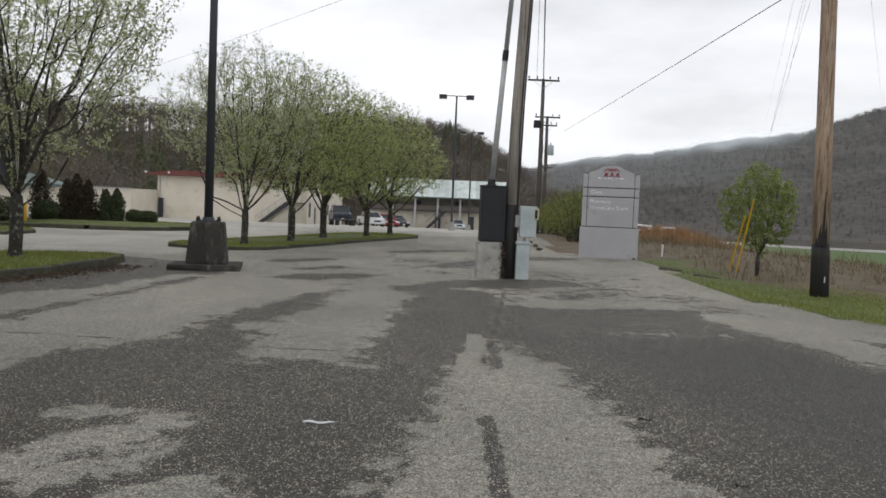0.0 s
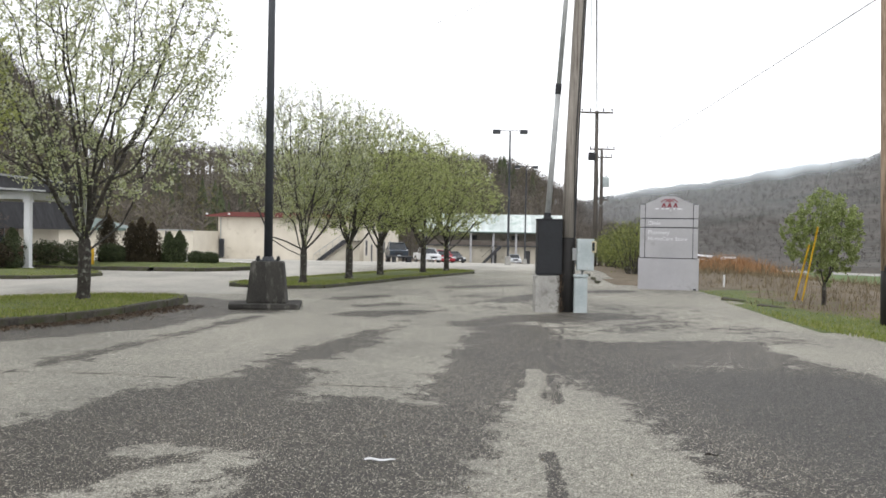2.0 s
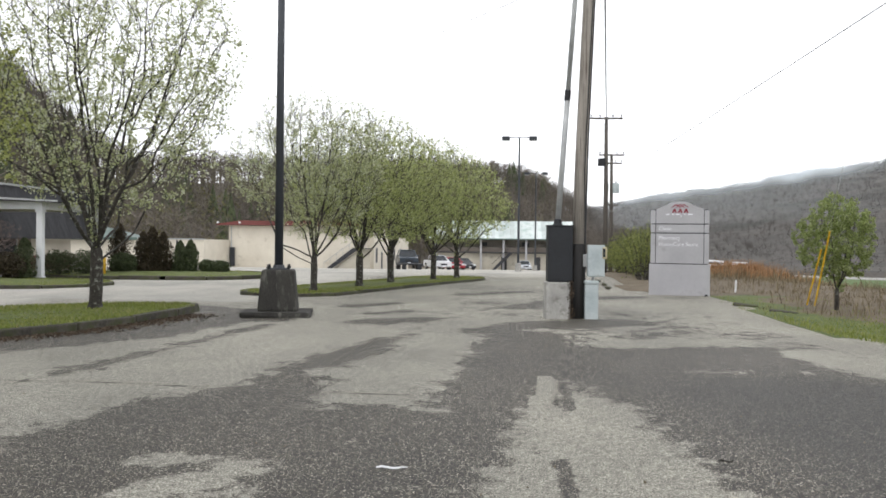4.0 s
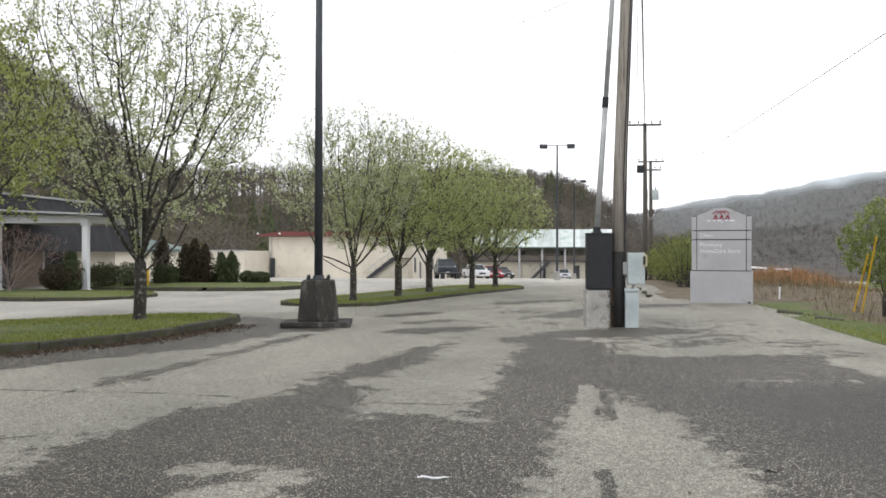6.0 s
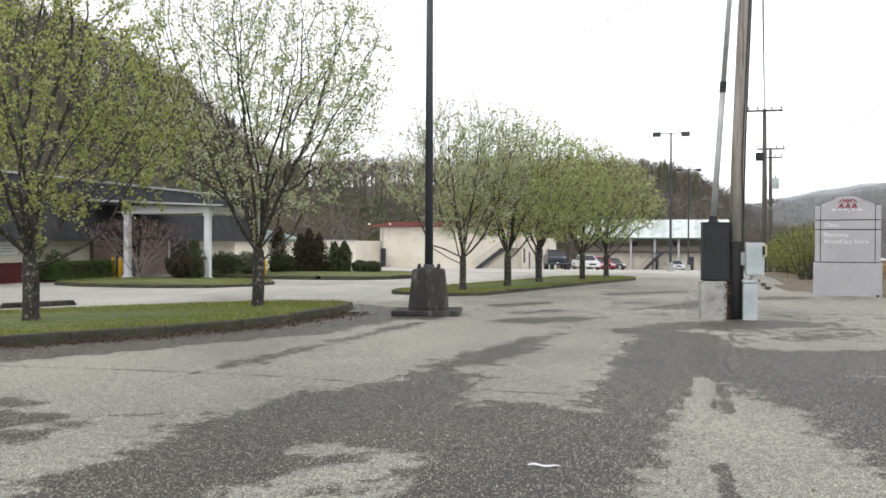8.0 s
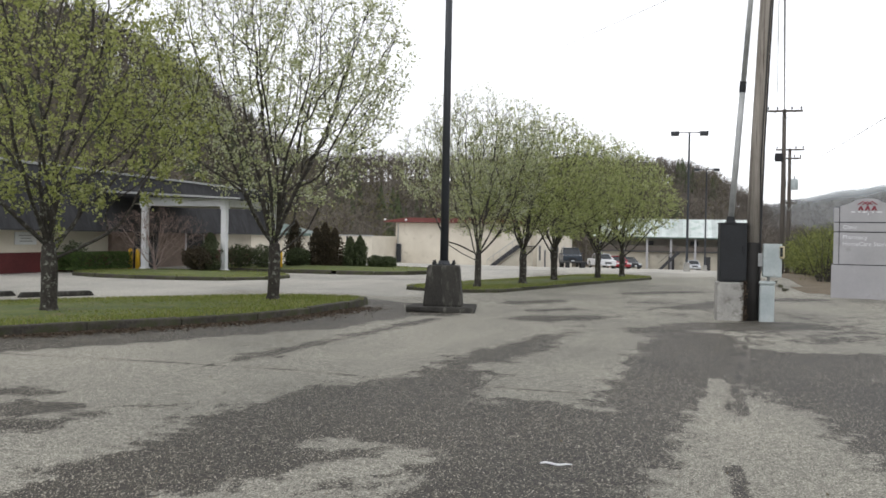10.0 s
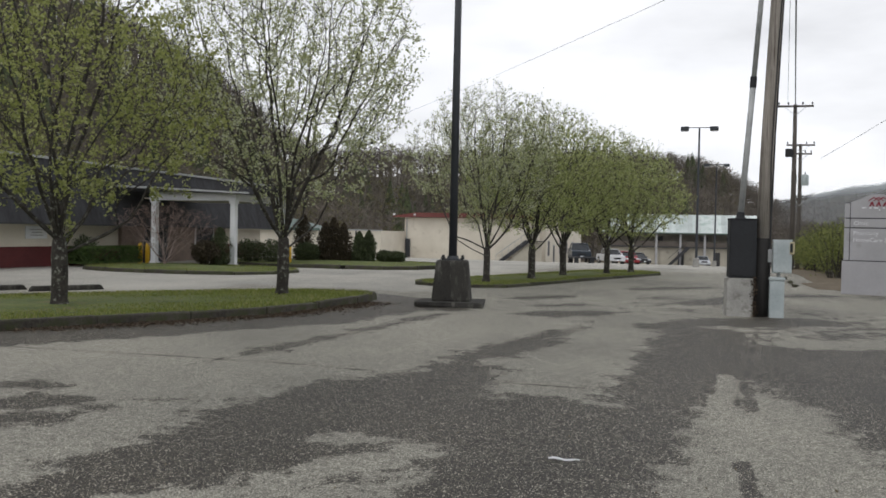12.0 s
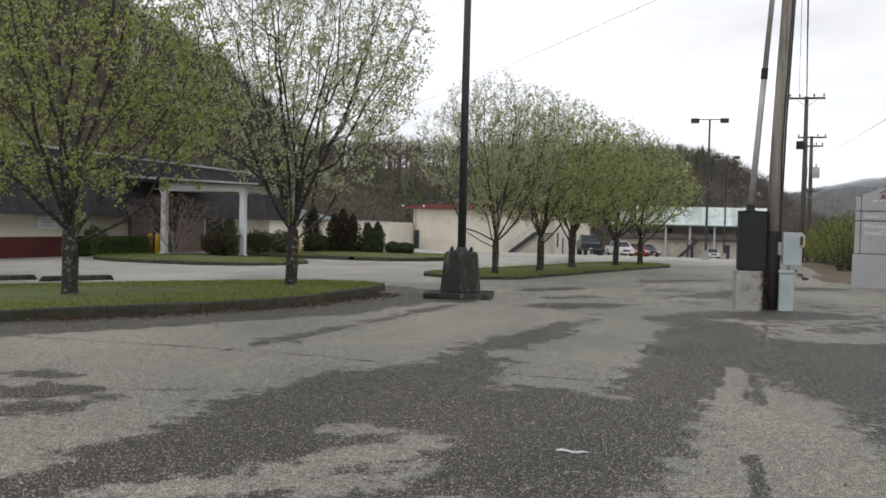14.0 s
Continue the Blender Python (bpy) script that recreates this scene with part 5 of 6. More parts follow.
def storehouse():
    root = thing("storehouse", 0, 0, 0, "tall cream block storehouse with a red roof edge and outside stair", "building")
    z = -1.6
    part("wall", boxed(-22.55, 100, z - 1, 14.9, 16, 3.15 - z + 1), CREAM, root)
    part("east_wing", boxed(-17.4, 109.6, z - 1.5, 6.0, 32.5, 2.1 - z + 1.5), CREAM, root)
    part("roof", prism(bmesh.new(), [(-31.2, 3.18), (-14.9, 3.18), (-14.9, 3.3), (-17, 3.6), (-28.6, 3.68), (-31.2, 3.27)], 17.5, "y", 91.3), RED_ROOF, root, "red metal roof edge")
    for x in (-31.0, -28.6):
        part("roof_lamp", boxed(x, 91.25, 3.35, 0.22, 0.15, 0.2, 0.04), WHITE_PAINT, root)
    part("downpipe", tubed([(-29.7, 91.9, 3.1), (-29.7, 91.9, -1.5)], 0.06), GALV, root)
    part("meter_rack", boxed(-29.55, 91.85, -1.2, 0.5, 0.25, 2.0, 0.03), LAMP_STEEL, root)
    # stair along the front wall
    flight = part("stringer", prism(bmesh.new(), [(-19.5, z), (-18.9, z), (-15.9, 0.62), (-15.9, 0.9), (-16.3, 0.9)], 0.12, "y", 91.0), NEAR_BLACK, root)
    for i in range(13):
        k = i / 12
        part("tread", boxed(-19.2 + 3.2 * k, 91.45, z + 0.1 + 2.3 * k, 0.28, 0.9, 0.045, 0.006), NEAR_BLACK, flight)
    part("landing", boxed(-15.2, 91.4, 0.75, 1.6, 1.1, 0.1, 0.01), NEAR_BLACK, root)
    part("stair_infill", prism(bmesh.new(), [(-18.4, z), (-14.55, z), (-14.55, 0.74), (-15.9, 0.6)], 0.1, "y", 91.35), CREAM_DIM, root, "buff wall below the stair")
    part("handrail", tubed([(-19.4, 91.0, z + 0.9), (-16.0, 91.0, 1.75), (-14.5, 91.0, 1.75)], 0.03, 6), GALV, root)
    for k in np.linspace(0, 1, 6):
        part("baluster", tubed([(-19.4 + 3.4 * k, 91.0, z + 0.05 + 2.4 * k), (-19.4 + 3.4 * k, 91.0, z + 0.9 + 2.45 * k)], 0.018, 5), GALV, root)
    for yy, w, h0, h1 in ((95, 1.2, 0.9, 2.6), (99, 1.0, 0.0, 2.1), (104, 1.3, 0.9, 2.6), (110, 1.3, 0.9, 2.4), (116, 1.2, 0.9, 2.4)):
        opening = part("window" if h0 else "door", boxed(-14.42, yy, z - 0.1 + h0, 0.1, w, h1 - h0, 0.01), SIGN_GREY, root)
        part("pane", boxed(-14.36, yy, z - 0.02 + h0, 0.04, w - 0.2, h1 - h0 - 0.16), DARK_OPENING, opening)


storehouse()


def low_range():
    root = thing("low_storeroom", 0, 0, 0, "long low cream wall between the annex and the storehouse", "building")
    part("wall", boxed(-33.5, 88, -2.5, 7.2, 8, 4.1), CREAM, root)
    part("parapet", boxed(-33.5, 84.0, 1.56, 7.3, 0.3, 0.12, 0.01), GALV, root, "pale metal coping")
    part("downpipe", tubed([(-32.6, 83.93, 1.5), (-32.6, 83.93, -1.5)], 0.08), LAMP_STEEL, root)


low_range()


def far_block():
    root = thing("two_storey_block", 0, 0, 0, "long two-storey block with gallery and faded metal roof", "building")
    zb, x0, x1 = -2.75, -12.0, 11.0
    part("ground_floor_wall", boxed((x0 + x1) / 2, 144, zb - 1, x1 - x0, 8.0, 3.85), CREAM_DIM, root)
    # the gallery's shade is put into this wall's colour, a dimmed buff
    part("upper_wall", boxed((x0 + x1) / 2, 145, 0.08, x1 - x0, 6.0, 2.3), worn("shaded_buff", (0.22, 0.2, 0.17), (0.32, 0.29, 0.25), 10, 0.5, 0.9, bump=0.1), root)
    part("gallery_floor", boxed((x0 + x1) / 2, 141, -0.05, x1 - x0, 3.4, 0.18, 0.01), NEAR_BLACK, root)
    part("gallery_rail", boxed((x0 + x1) / 2, 139.5, 0.14, x1 - x0, 0.06, 0.75, 0.01), worn("brown_boarding", (0.09, 0.075, 0.065), (0.16, 0.14, 0.12), 10, 1, 0.9, bump=0.1), root)
    for x in np.arange(x0 + 0.5, x1, 3.6):
        part("post", boxed(x, 139.4, zb - 0.3, 0.32, 0.3, 5.3, 0.02), SIGN_GREY, root)
    w = 0.62
    for i in range(int((x1 - x0 + 1.2) / w)):
        xa = x0 - 0.6 + i * w
        bm = prism(bmesh.new(), [(138.8, 2.2), (144.5, 5.1), (144.5, 5.2), (138.8, 2.3)], w - 0.04, "x", xa)
        prism(bm, [(138.8, 2.28), (144.5, 5.18), (144.5, 5.3), (138.8, 2.4)], 0.07, "x", xa - 0.035)
        part("roof_sheet", bm, PALE_ROOF, root)
    part("rear_roof", prism(bmesh.new(), [(144.5, 5.1), (149, 2.4), (149, 2.5), (144.5, 5.2)], x1 - x0, "x", x0), GREEN_ROOF, root)
    part("fascia", boxed((x0 + x1) / 2, 138.75, 2.08, x1 - x0 + 1.2, 0.08, 0.2, 0.01), GREEN_ROOF, root)
    for x, wd in ((4.7, 1.0), (-0.6, 0.9), (-8.0, 1.0)):
        part("door", boxed(x, 139.96, zb, wd, 0.1, 2.1, 0.01), DARK_OPENING, root)
    for x in (2.8, 6.8, -4.0):
        part("window", boxed(x, 141.95, 1.0, 1.2, 0.1, 0.7, 0.01), DARK_OPENING, root)
    flight = part("stair", prism(bmesh.new(), [(-2.6, zb), (-2.0, zb), (0.6, -0.2), (0.6, 0.1), (0.2, 0.1)], 0.15, "y", 138.0), NEAR_BLACK, root)
    part("stair", prism(bmesh.new(), [(-2.6, zb), (-2.0, zb), (0.6, -0.2), (0.6, 0.1), (0.2, 0.1)], 0.15, "y", 139.0), NEAR_BLACK, root)
    for i in range(12):
        k = i / 11
        part("tread", boxed(-2.2 + 2.5 * k, 138.55, zb + 0.15 + 2.5 * k, 0.3, 0.95, 0.05), NEAR_BLACK, flight)
    part("handrail", tubed([(-2.5, 137.95, zb + 1.0), (0.4, 137.95, 1.0)], 0.035, 5), NEAR_BLACK, root)


far_block()


# ---- shrubs ----
def leaf_cloud(rng, n, inside, size, flat=0.5):
    """n leaf quads with centres drawn by `inside`."""
    p = inside(rng, n)
    a = rng.normal(0, 1, (n, 3))
    a /= np.linalg.norm(a, axis=1, keepdims=True)
    b = np.cross(a, rng.normal(0, 1, (n, 3)))
    b /= np.linalg.norm(b, axis=1, keepdims=True)
    s = size * rng.uniform(0.6, 1.4, (n, 1))
    v = np.stack([p - a * s, p + b * s * flat, p + a * s, p - b * s * flat], 1).reshape(-1, 3)
    return v, (np.arange(n)[:, None] * 4 + np.arange(4)).tolist()


def ball_points(rx, ry, h, power=0.35):
    def f(rng, n):
        d = rng.normal(0, 1, (n, 3))
        d /= np.linalg.norm(d, axis=1, keepdims=True)
        lump = 1 + 0.16 * np.sin(d[:, 0] * 5 + d[:, 2] * 4) * np.sin(d[:, 1] * 6 + 1)
        r = rng.uniform(0, 1, n) ** power * lump
        return np.stack([d[:, 0] * rx * r, d[:, 1] * ry * r, h * 0.5 + d[:, 2] * h * 0.5 * r], 1)
    return f


def cone_points(r0, h):
    def f(rng, n):
        z = rng.uniform(0, 1, n) ** 1.2
        a = rng.uniform(0, 2 * np.pi, n)
        shape = np.minimum(1.0, (1.03 - z) * 2.3) ** 0.8 * np.minimum(1, z * 5 + 0.6)
        r = r0 * shape * rng.uniform(0.25, 1.0, n) * (1 + 0.14 * np.sin(a * 5 + z * 9))
        return np.stack([np.cos(a) * r, np.sin(a) * r, z * h + 0.03], 1)
    return f


def shrub(name, x, y, inside, n, size, mat, label, stem_h, seed, category="shrub", group=""):
    root = thing(name, x, y, at(x, y) + 0.1, label, category, group)
    rng = np.random.default_rng(seed)
    bm = bmesh.new()
    for i in range(5):
        a = i * 1.256 + seed
        tube(bm, [(0.02 * math.cos(a), 0.02 * math.sin(a), -0.15), (0.1 * math.cos(a), 0.1 * math.sin(a), stem_h * 0.5), (0.16 * math.cos(a), 0.16 * math.sin(a), stem_h)], [0.03, 0.02, 0.006], 5)
    part("stem", bm, BARK, root)
    v, f = leaf_cloud(rng, n, inside, size)
    raw("foliage", v, f, mat, root)
    return root


EVERGREENS = ((-16.25, 35.46, 0.46, 2.05), (-15.38, 35.85, 0.4, 1.72), (-15.02, 35.97, 0.38, 1.95), (-14.62, 36.13, 0.4, 1.7), (-13.98, 36.4, 0.34, 1.35), (-13.58, 36.55, 0.34, 1.4))
for i, (x, y, r, h) in enumerate(EVERGREENS):
    shrub("evergreen", x, y, cone_points(r, h), 5200, 0.042, THUJA_LEAF if i not in (4, 5) else HEDGE_LEAF, "narrow brownish evergreen in the grass bed" if i not in (4, 5) else "small dark green evergreen in the grass bed", h * 0.7, i + 1, "evergreen", "evergreens in the bed")
for i, (x, y, r, h) in enumerate(((-12.95, 36.9, 0.42, 0.58), (-15.78, 35.3, 0.36, 0.8), (-17.2, 32.3, 0.68, 1.0), (-16.3, 32.6, 0.6, 1.0), (-15.9, 35.0, 0.55, 0.9), (-12.4, 37.0, 0.4, 0.55), (-14.3, 36.5, 0.3, 0.5))):
    shrub("round_bush", x, y, ball_points(r, r, h), 3200, 0.036, HEDGE_LEAF, "clipped round dark green bush", h * 0.5, 30 + i, "bush", "clipped bushes")
shrub("spreading_bush", -17.3, 29.2, ball_points(0.62, 0.6, 0.95), 4200, 0.042, THUJA_LEAF, "loose dark evergreen bush beside a white column", 0.8, 51, "bush")
shrub("conical_bush", -16.95, 29.5, cone_points(0.42, 1.4), 3200, 0.04, HEDGE_LEAF, "upright dark evergreen bush beside a white column", 1.1, 52, "bush")
shrub("green_shrub", -21.3, 27.4, ball_points(0.42, 0.5, 1.05), 2000, 0.036, HEDGE_LEAF, "tall green shrub in the hedge line", 0.8, 53, "bush")


def hedge_points(rng, n):
    p = rng.uniform(-1, 1, (n, 3))
    k = rng.integers(0, 3, n)
    p[np.arange(n), k] = np.sign(p[np.arange(n), k]) * rng.uniform(0.75, 1.05, n)
    return p * np.array([0.4, 1.7, 0.31]) + np.array([0, 0, 0.31])


shrub("clipped_hedge", -21.2, 28.5, hedge_points, 7500, 0.038, island_varied("green_hedge_leaf", [(0.1, (0.04, 0.065, 0.02)), (0.5, (0.08, 0.13, 0.034)), (0.9, (0.14, 0.21, 0.06))], 0.75, 0.3), "clipped green hedge along the clinic wall", 0.6, 54, "hedge")


def bare_shrub():
    root = thing("bare_shrub", -18.6, 28.4, 0.12, "leafless purplish shrub with many spreading branches", "shrub")
    wv, wf, lv, lf = grow_tree(77, height=2.3, spread=1.9, fork=0.12, trunk_r=0.06, limbs=14, leaves=2500, leaf_size=0.035, low_dense=False, points=900, widest=0.6)
    raw("branch_work", [tuple(v) for v in wv], wf, worn("purplish_bark", (0.21, 0.155, 0.14), (0.35, 0.275, 0.25), 30, 3, 0.9, bump=0.2), root)
    raw("buds", lv, lf, island_varied("russet_bud", [(0.1, (0.11, 0.065, 0.05)), (0.9, (0.21, 0.14, 0.11))], 0.8, 0.2), root)


bare_shrub()


def thicket(x, y, r, h, seed):
    root = thing("thicket_bush", x, y, at(x, y), "loose bright green roadside thicket", "bush", "roadside thicket")
    rng = np.random.default_rng(seed)
    bm = bmesh.new()
    for i in range(14):
        a, q = rng.uniform(0, 6.28), rng.uniform(0.2, 0.9)
        tube(bm, [(0.2 * math.cos(a), 0.2 * math.sin(a), -0.1), (r * q * 0.5 * math.cos(a), r * q * 0.5 * math.sin(a), h * 0.55), (r * q * math.cos(a), r * q * math.sin(a), h * rng.uniform(0.8, 1.08))], [0.025, 0.015, 0.004], 4)
    part("stem", bm, BARK, root)
    v, f = leaf_cloud(rng, 1700, ball_points(r, r, h * 1.05, 0.62), 0.046)
    raw("foliage", v, f, THICKET_LEAF, root)


rng = np.random.default_rng(8)
for i in range(16):
    y = 38 + 2.2 * i
    thicket(float(lot_edge(y)) + 0.6 + rng.uniform(0, 1.2) + 0.07 * (y - 38), y, rng.uniform(1.2, 1.7), rng.uniform(1.9, 2.7), 100 + i)
for i in range(9):
    y = 42 + 2.8 * i
    thicket(float(lot_edge(y)) + 1.9 + rng.uniform(0, 1.0) + 0.03 * (y - 38), y, rng.uniform(1.3, 1.8), rng.uniform(2.2, 3.1), 140 + i)

young = pear_tree(61, "young round-headed pear tree in fresh leaf on the verge", YOUNG_LEAF, height=2.8, spread=0.85, fork=0.5, trunk_r=0.05, limbs=9, leaves=14000, leaf_size=0.055, points=700, widest=0.5)
young.matrix_world = pose(7.76, 21.2, at(7.76, 21.2))

# ---- verge and weeds ----
rng = np.random.default_rng(12)


def strip(n, o0, o1, y0, y1):
    y = rng.uniform(y0, y1, n)
    x = lot_edge(y) + rng.uniform(o0, o1, n)
    return np.stack([x, y], 1), land_z(x, y)


p, z = strip(24000, -0.5, 3.0, 7, 26)
thin = rng.uniform(0, 1, len(p)) > 0.93 * smooth01(p[:, 1], 15, 20)
p, z = p[thin], z[thin]
z = z + 0.02 * (p[:, 0] < lot_edge(p[:, 1]))
tagged(blade_stuff("verge_grass", p, z + 0.02, rng, 0.015, 0.05, 0.008, GRASS_BLADE), "short green verge grass beside the paving", "grass")


def clumps(n, per, x0, x1, y0, y1, keep, loose):
    """Clump centres spread over a stretch, each with a handful of stalks of its own height."""
    c = np.stack([rng.uniform(x0, x1, n), rng.uniform(y0, y1, n)], 1)
    c = c[keep(c[:, 0], c[:, 1])]
    h = rng.gamma(3.0, 0.33, len(c))
    q = np.repeat(c, per, 0) + rng.normal(0, loose, (len(c) * per, 2))
    return q, land_z(q[:, 0], q[:, 1]), np.repeat(h, per)


def on_bank(x, y):
    o = x - lot_edge(y)
    az = np.degrees(np.arctan2(x, y))
    return (o > 1.3 + 0.9 * np.sin(y * 0.8) + (y < 18.5) * 2.0 - (y > 18.5) * 0.5) & (np.hypot(x, y) < np.where(az < 19, 78, 47))


q, z, h = clumps(2600, 9, 6, 40, 17, 50, on_bank, 0.16)
tagged(blade_stuff("dead_weeds", q, z, rng, 0.06, 0.3, 0.008, DEAD_WEED, sway=1.5, tall=h), "tangled brown dead weeds on the bank", "weeds")
q, z, h = clumps(2300, 8, 8, 34, 40, 78, on_bank, 0.3)
tagged(blade_stuff("far_dead_weeds", q, z, rng, 0.1, 0.4, 0.015, DEAD_WEED, sway=1.5, tall=h), "brown dead weeds running down to the field", "weeds")
q = np.stack([rng.normal(13.9, 1.9, 15000), rng.normal(54.5, 3.0, 15000)], 1)
mound = np.exp(-((q[:, 0] - 13.9) / 2.8) ** 2) * (0.65 + 0.35 * np.sin(q[:, 0] * 3.1) * np.sin(q[:, 1] * 1.7))
tagged(blade_stuff("broom_sedge", q, land_z(q[:, 0], q[:, 1]), rng, 0.6, 1.4, 0.014, ORANGE_WEED, sway=0.9, tall=mound), "orange-brown mound of tall dry sedge", "weeds")

# pale road beyond the field
ra = np.linspace(6, 60, 60)
rx, ry = polar(np.stack([ra, ra]), np.stack([np.full(60, 149.0), np.full(60, 152.5)]))
tagged(sheet("far_road", rx, ry, land_z(rx, ry) + np.array([[0.05], [0.35]]), CONCRETE, {}), "pale road across the far side of the field", "road", kind="structure")


# ---- vehicles ----
def paint(name, c):
    return worn(name, tuple(0.85 * k for k in c), c, 20, 1.0, 0.25, 0.1, bump=0.0)


CHROME = worn("bright_metal", (0.55, 0.55, 0.56), (0.7, 0.7, 0.71), 20, 1.0, 0.25, 0.9, bump=0)
RUBBER = worn("tyre_rubber", (0.015, 0.015, 0.015), (0.03, 0.03, 0.03), 30, 2.0, 0.85, bump=0.1)
RED_LENS = worn("red_lens", (0.35, 0.01, 0.01), (0.45, 0.02, 0.02), 20, 1.0, 0.2, bump=0)
HEADLIGHT = worn("headlight_glass", (0.6, 0.62, 0.64), (0.75, 0.77, 0.8), 20, 1.0, 0.15, bump=0)


def vehicle(name, x, y, turn, colour, label, length=4.6, width=1.8, body=None, cab=None, wheel=0.33, lift=0.0, z=None):
    """A car facing -y before it is turned: lower body, glasshouse, wheels, lights. body, cab: side outlines as (along, up)."""
    root = thing(name, x, y, at(x, y) if z is None else z, label, "car" if "truck" not in name else "truck", "parked vehicles", turn=turn)
    h = length / 2
    mat = paint(name + "_paint", colour)
    body = body or [(-h, 0.35), (-h + 0.05, 0.62), (-h * 0.45, 0.88), (h * 0.55, 0.92), (h, 0.85), (h, 0.35), (h * 0.9, 0.22), (-h * 0.9, 0.22)]
    cab = cab or [(-h * 0.42, 0.88), (-h * 0.1, 1.38), (h * 0.4, 1.42), (h * 0.72, 0.92)]

    def side(outline, w, inset):
        bm = bmesh.new()
        prism(bm, [(a, b + lift) for a, b in outline], w, "x", -w / 2)
        zs = [v.co.z for v in bm.verts]
        lo, hi = min(zs), max(zs)
        for v in bm.verts:
            v.co.x *= 1 - inset * (v.co.z - lo) / (hi - lo)
        bmesh.ops.bevel(bm, geom=bm.edges[:], offset=0.045, segments=2, affect="EDGES", profile=0.6)
        return bm

    part("body", side(body, width, 0.06), mat, root)
    part("glasshouse", side(cab, width * 0.94, 0.2), GLASS_DARK, root, "dark tinted glass")
    roof = [(a, b) for a, b in cab if b > max(k for _, k in cab) - 0.12]
    a0, a1 = min(a for a, _ in roof), max(a for a, _ in roof)
    zt = max(b for _, b in cab) + lift
    part("roof", boxed(0, (a0 + a1) / 2, zt - 0.02, width * 0.74, a1 - a0 + 0.1, 0.06, 0.025), mat, root)
    for s in (-1, 1):
        low = min(cab, key=lambda q: q[0])
        tl = min(roof, key=lambda q: q[0])
        part("pillar", tubed([(s * width * 0.455, low[0], low[1] + lift), (s * width * 0.375, tl[0], tl[1] + lift)], 0.04, 6), mat, root)
        hi_ = max(cab, key=lambda q: q[0])
        tr = max(roof, key=lambda q: q[0])
        part("pillar", tubed([(s * width * 0.455, hi_[0], hi_[1] + lift), (s * width * 0.375, tr[0], tr[1] + lift)], 0.05, 6), mat, root)
        part("mirror", boxed(s * width * 0.53, low[0] + 0.25, low[1] + lift + 0.02, 0.18, 0.1, 0.13, 0.03), mat, root)
        part("headlight", boxed(s * width * 0.36, -h + 0.06, 0.58 + lift, 0.34, 0.12, 0.15, 0.03), HEADLIGHT, root)
        part("tail_light", boxed(s * width * 0.4, h - 0.03, 0.68 + lift, 0.22, 0.1, 0.16, 0.02), RED_LENS, root)
        for yy in (-h * 0.62, h * 0.6):
            w_ = part("wheel", tubed([(s * (width / 2 - 0.2), yy, wheel), (s * (width / 2 + 0.01), yy, wheel)], wheel, 18), RUBBER, root)
            part("rim", tubed([(s * (width / 2), yy, wheel), (s * (width / 2 + 0.022), yy, wheel)], wheel * 0.62, 14), CHROME, w_)
    part("grille", boxed(0, -h + 0.02, 0.55 + lift, width * 0.42, 0.1, 0.2, 0.02), BLACK_PAINT, root)
    part("bumper", boxed(0, -h - 0.02, 0.32 + lift, width * 0.96, 0.18, 0.18, 0.05), BLACK_PAINT if lift > 0.2 else CHROME if lift else mat, root)
    part("rear_bumper", boxed(0, h, 0.36 + lift, width * 0.96, 0.16, 0.18, 0.05), CHROME if lift else mat, root)
    part("number_plate", boxed(0, -h - 0.115, 0.36 + lift, 0.3, 0.01, 0.13), WHITE_PAINT, root)
    return root


PICKUP_BODY = [(-2.75, 0.4), (-2.78, 0.95), (-1.5, 1.08), (0.5, 1.1), (2.7, 1.08), (2.75, 0.45), (2.4, 0.3), (-2.4, 0.3)]
PICKUP_CAB = [(-1.45, 1.06), (-0.75, 1.66), (0.75, 1.68), (1.0, 1.08)]
vehicle("pickup_truck", -10.4, 89.4, 12, (0.05, 0.063, 0.08), "dark blue-grey pickup truck parked nose out", 5.5, 1.95, PICKUP_BODY, PICKUP_CAB, 0.42, 0.3)
vehicle("white_truck", -7.9, 97.5, 22, (0.75, 0.76, 0.78), "white pickup truck parked beside a dark pickup", 5.5, 1.95, PICKUP_BODY, PICKUP_CAB, 0.42, 0.05).scale = (0.92, 0.92, 0.92)
vehicle("red_car", -6.4, 101.5, 20, (0.36, 0.03, 0.04), "red car parked before the far block", 4.5, 1.75)
vehicle("dark_car", -5.7, 111.0, 25, (0.03, 0.033, 0.04), "dark sedan parked before the far block", 4.7, 1.8)
vehicle("silver_car", 2.5, 133.0, 6, (0.55, 0.57, 0.6), "pale silver car parked under the gallery", 4.6, 1.8)


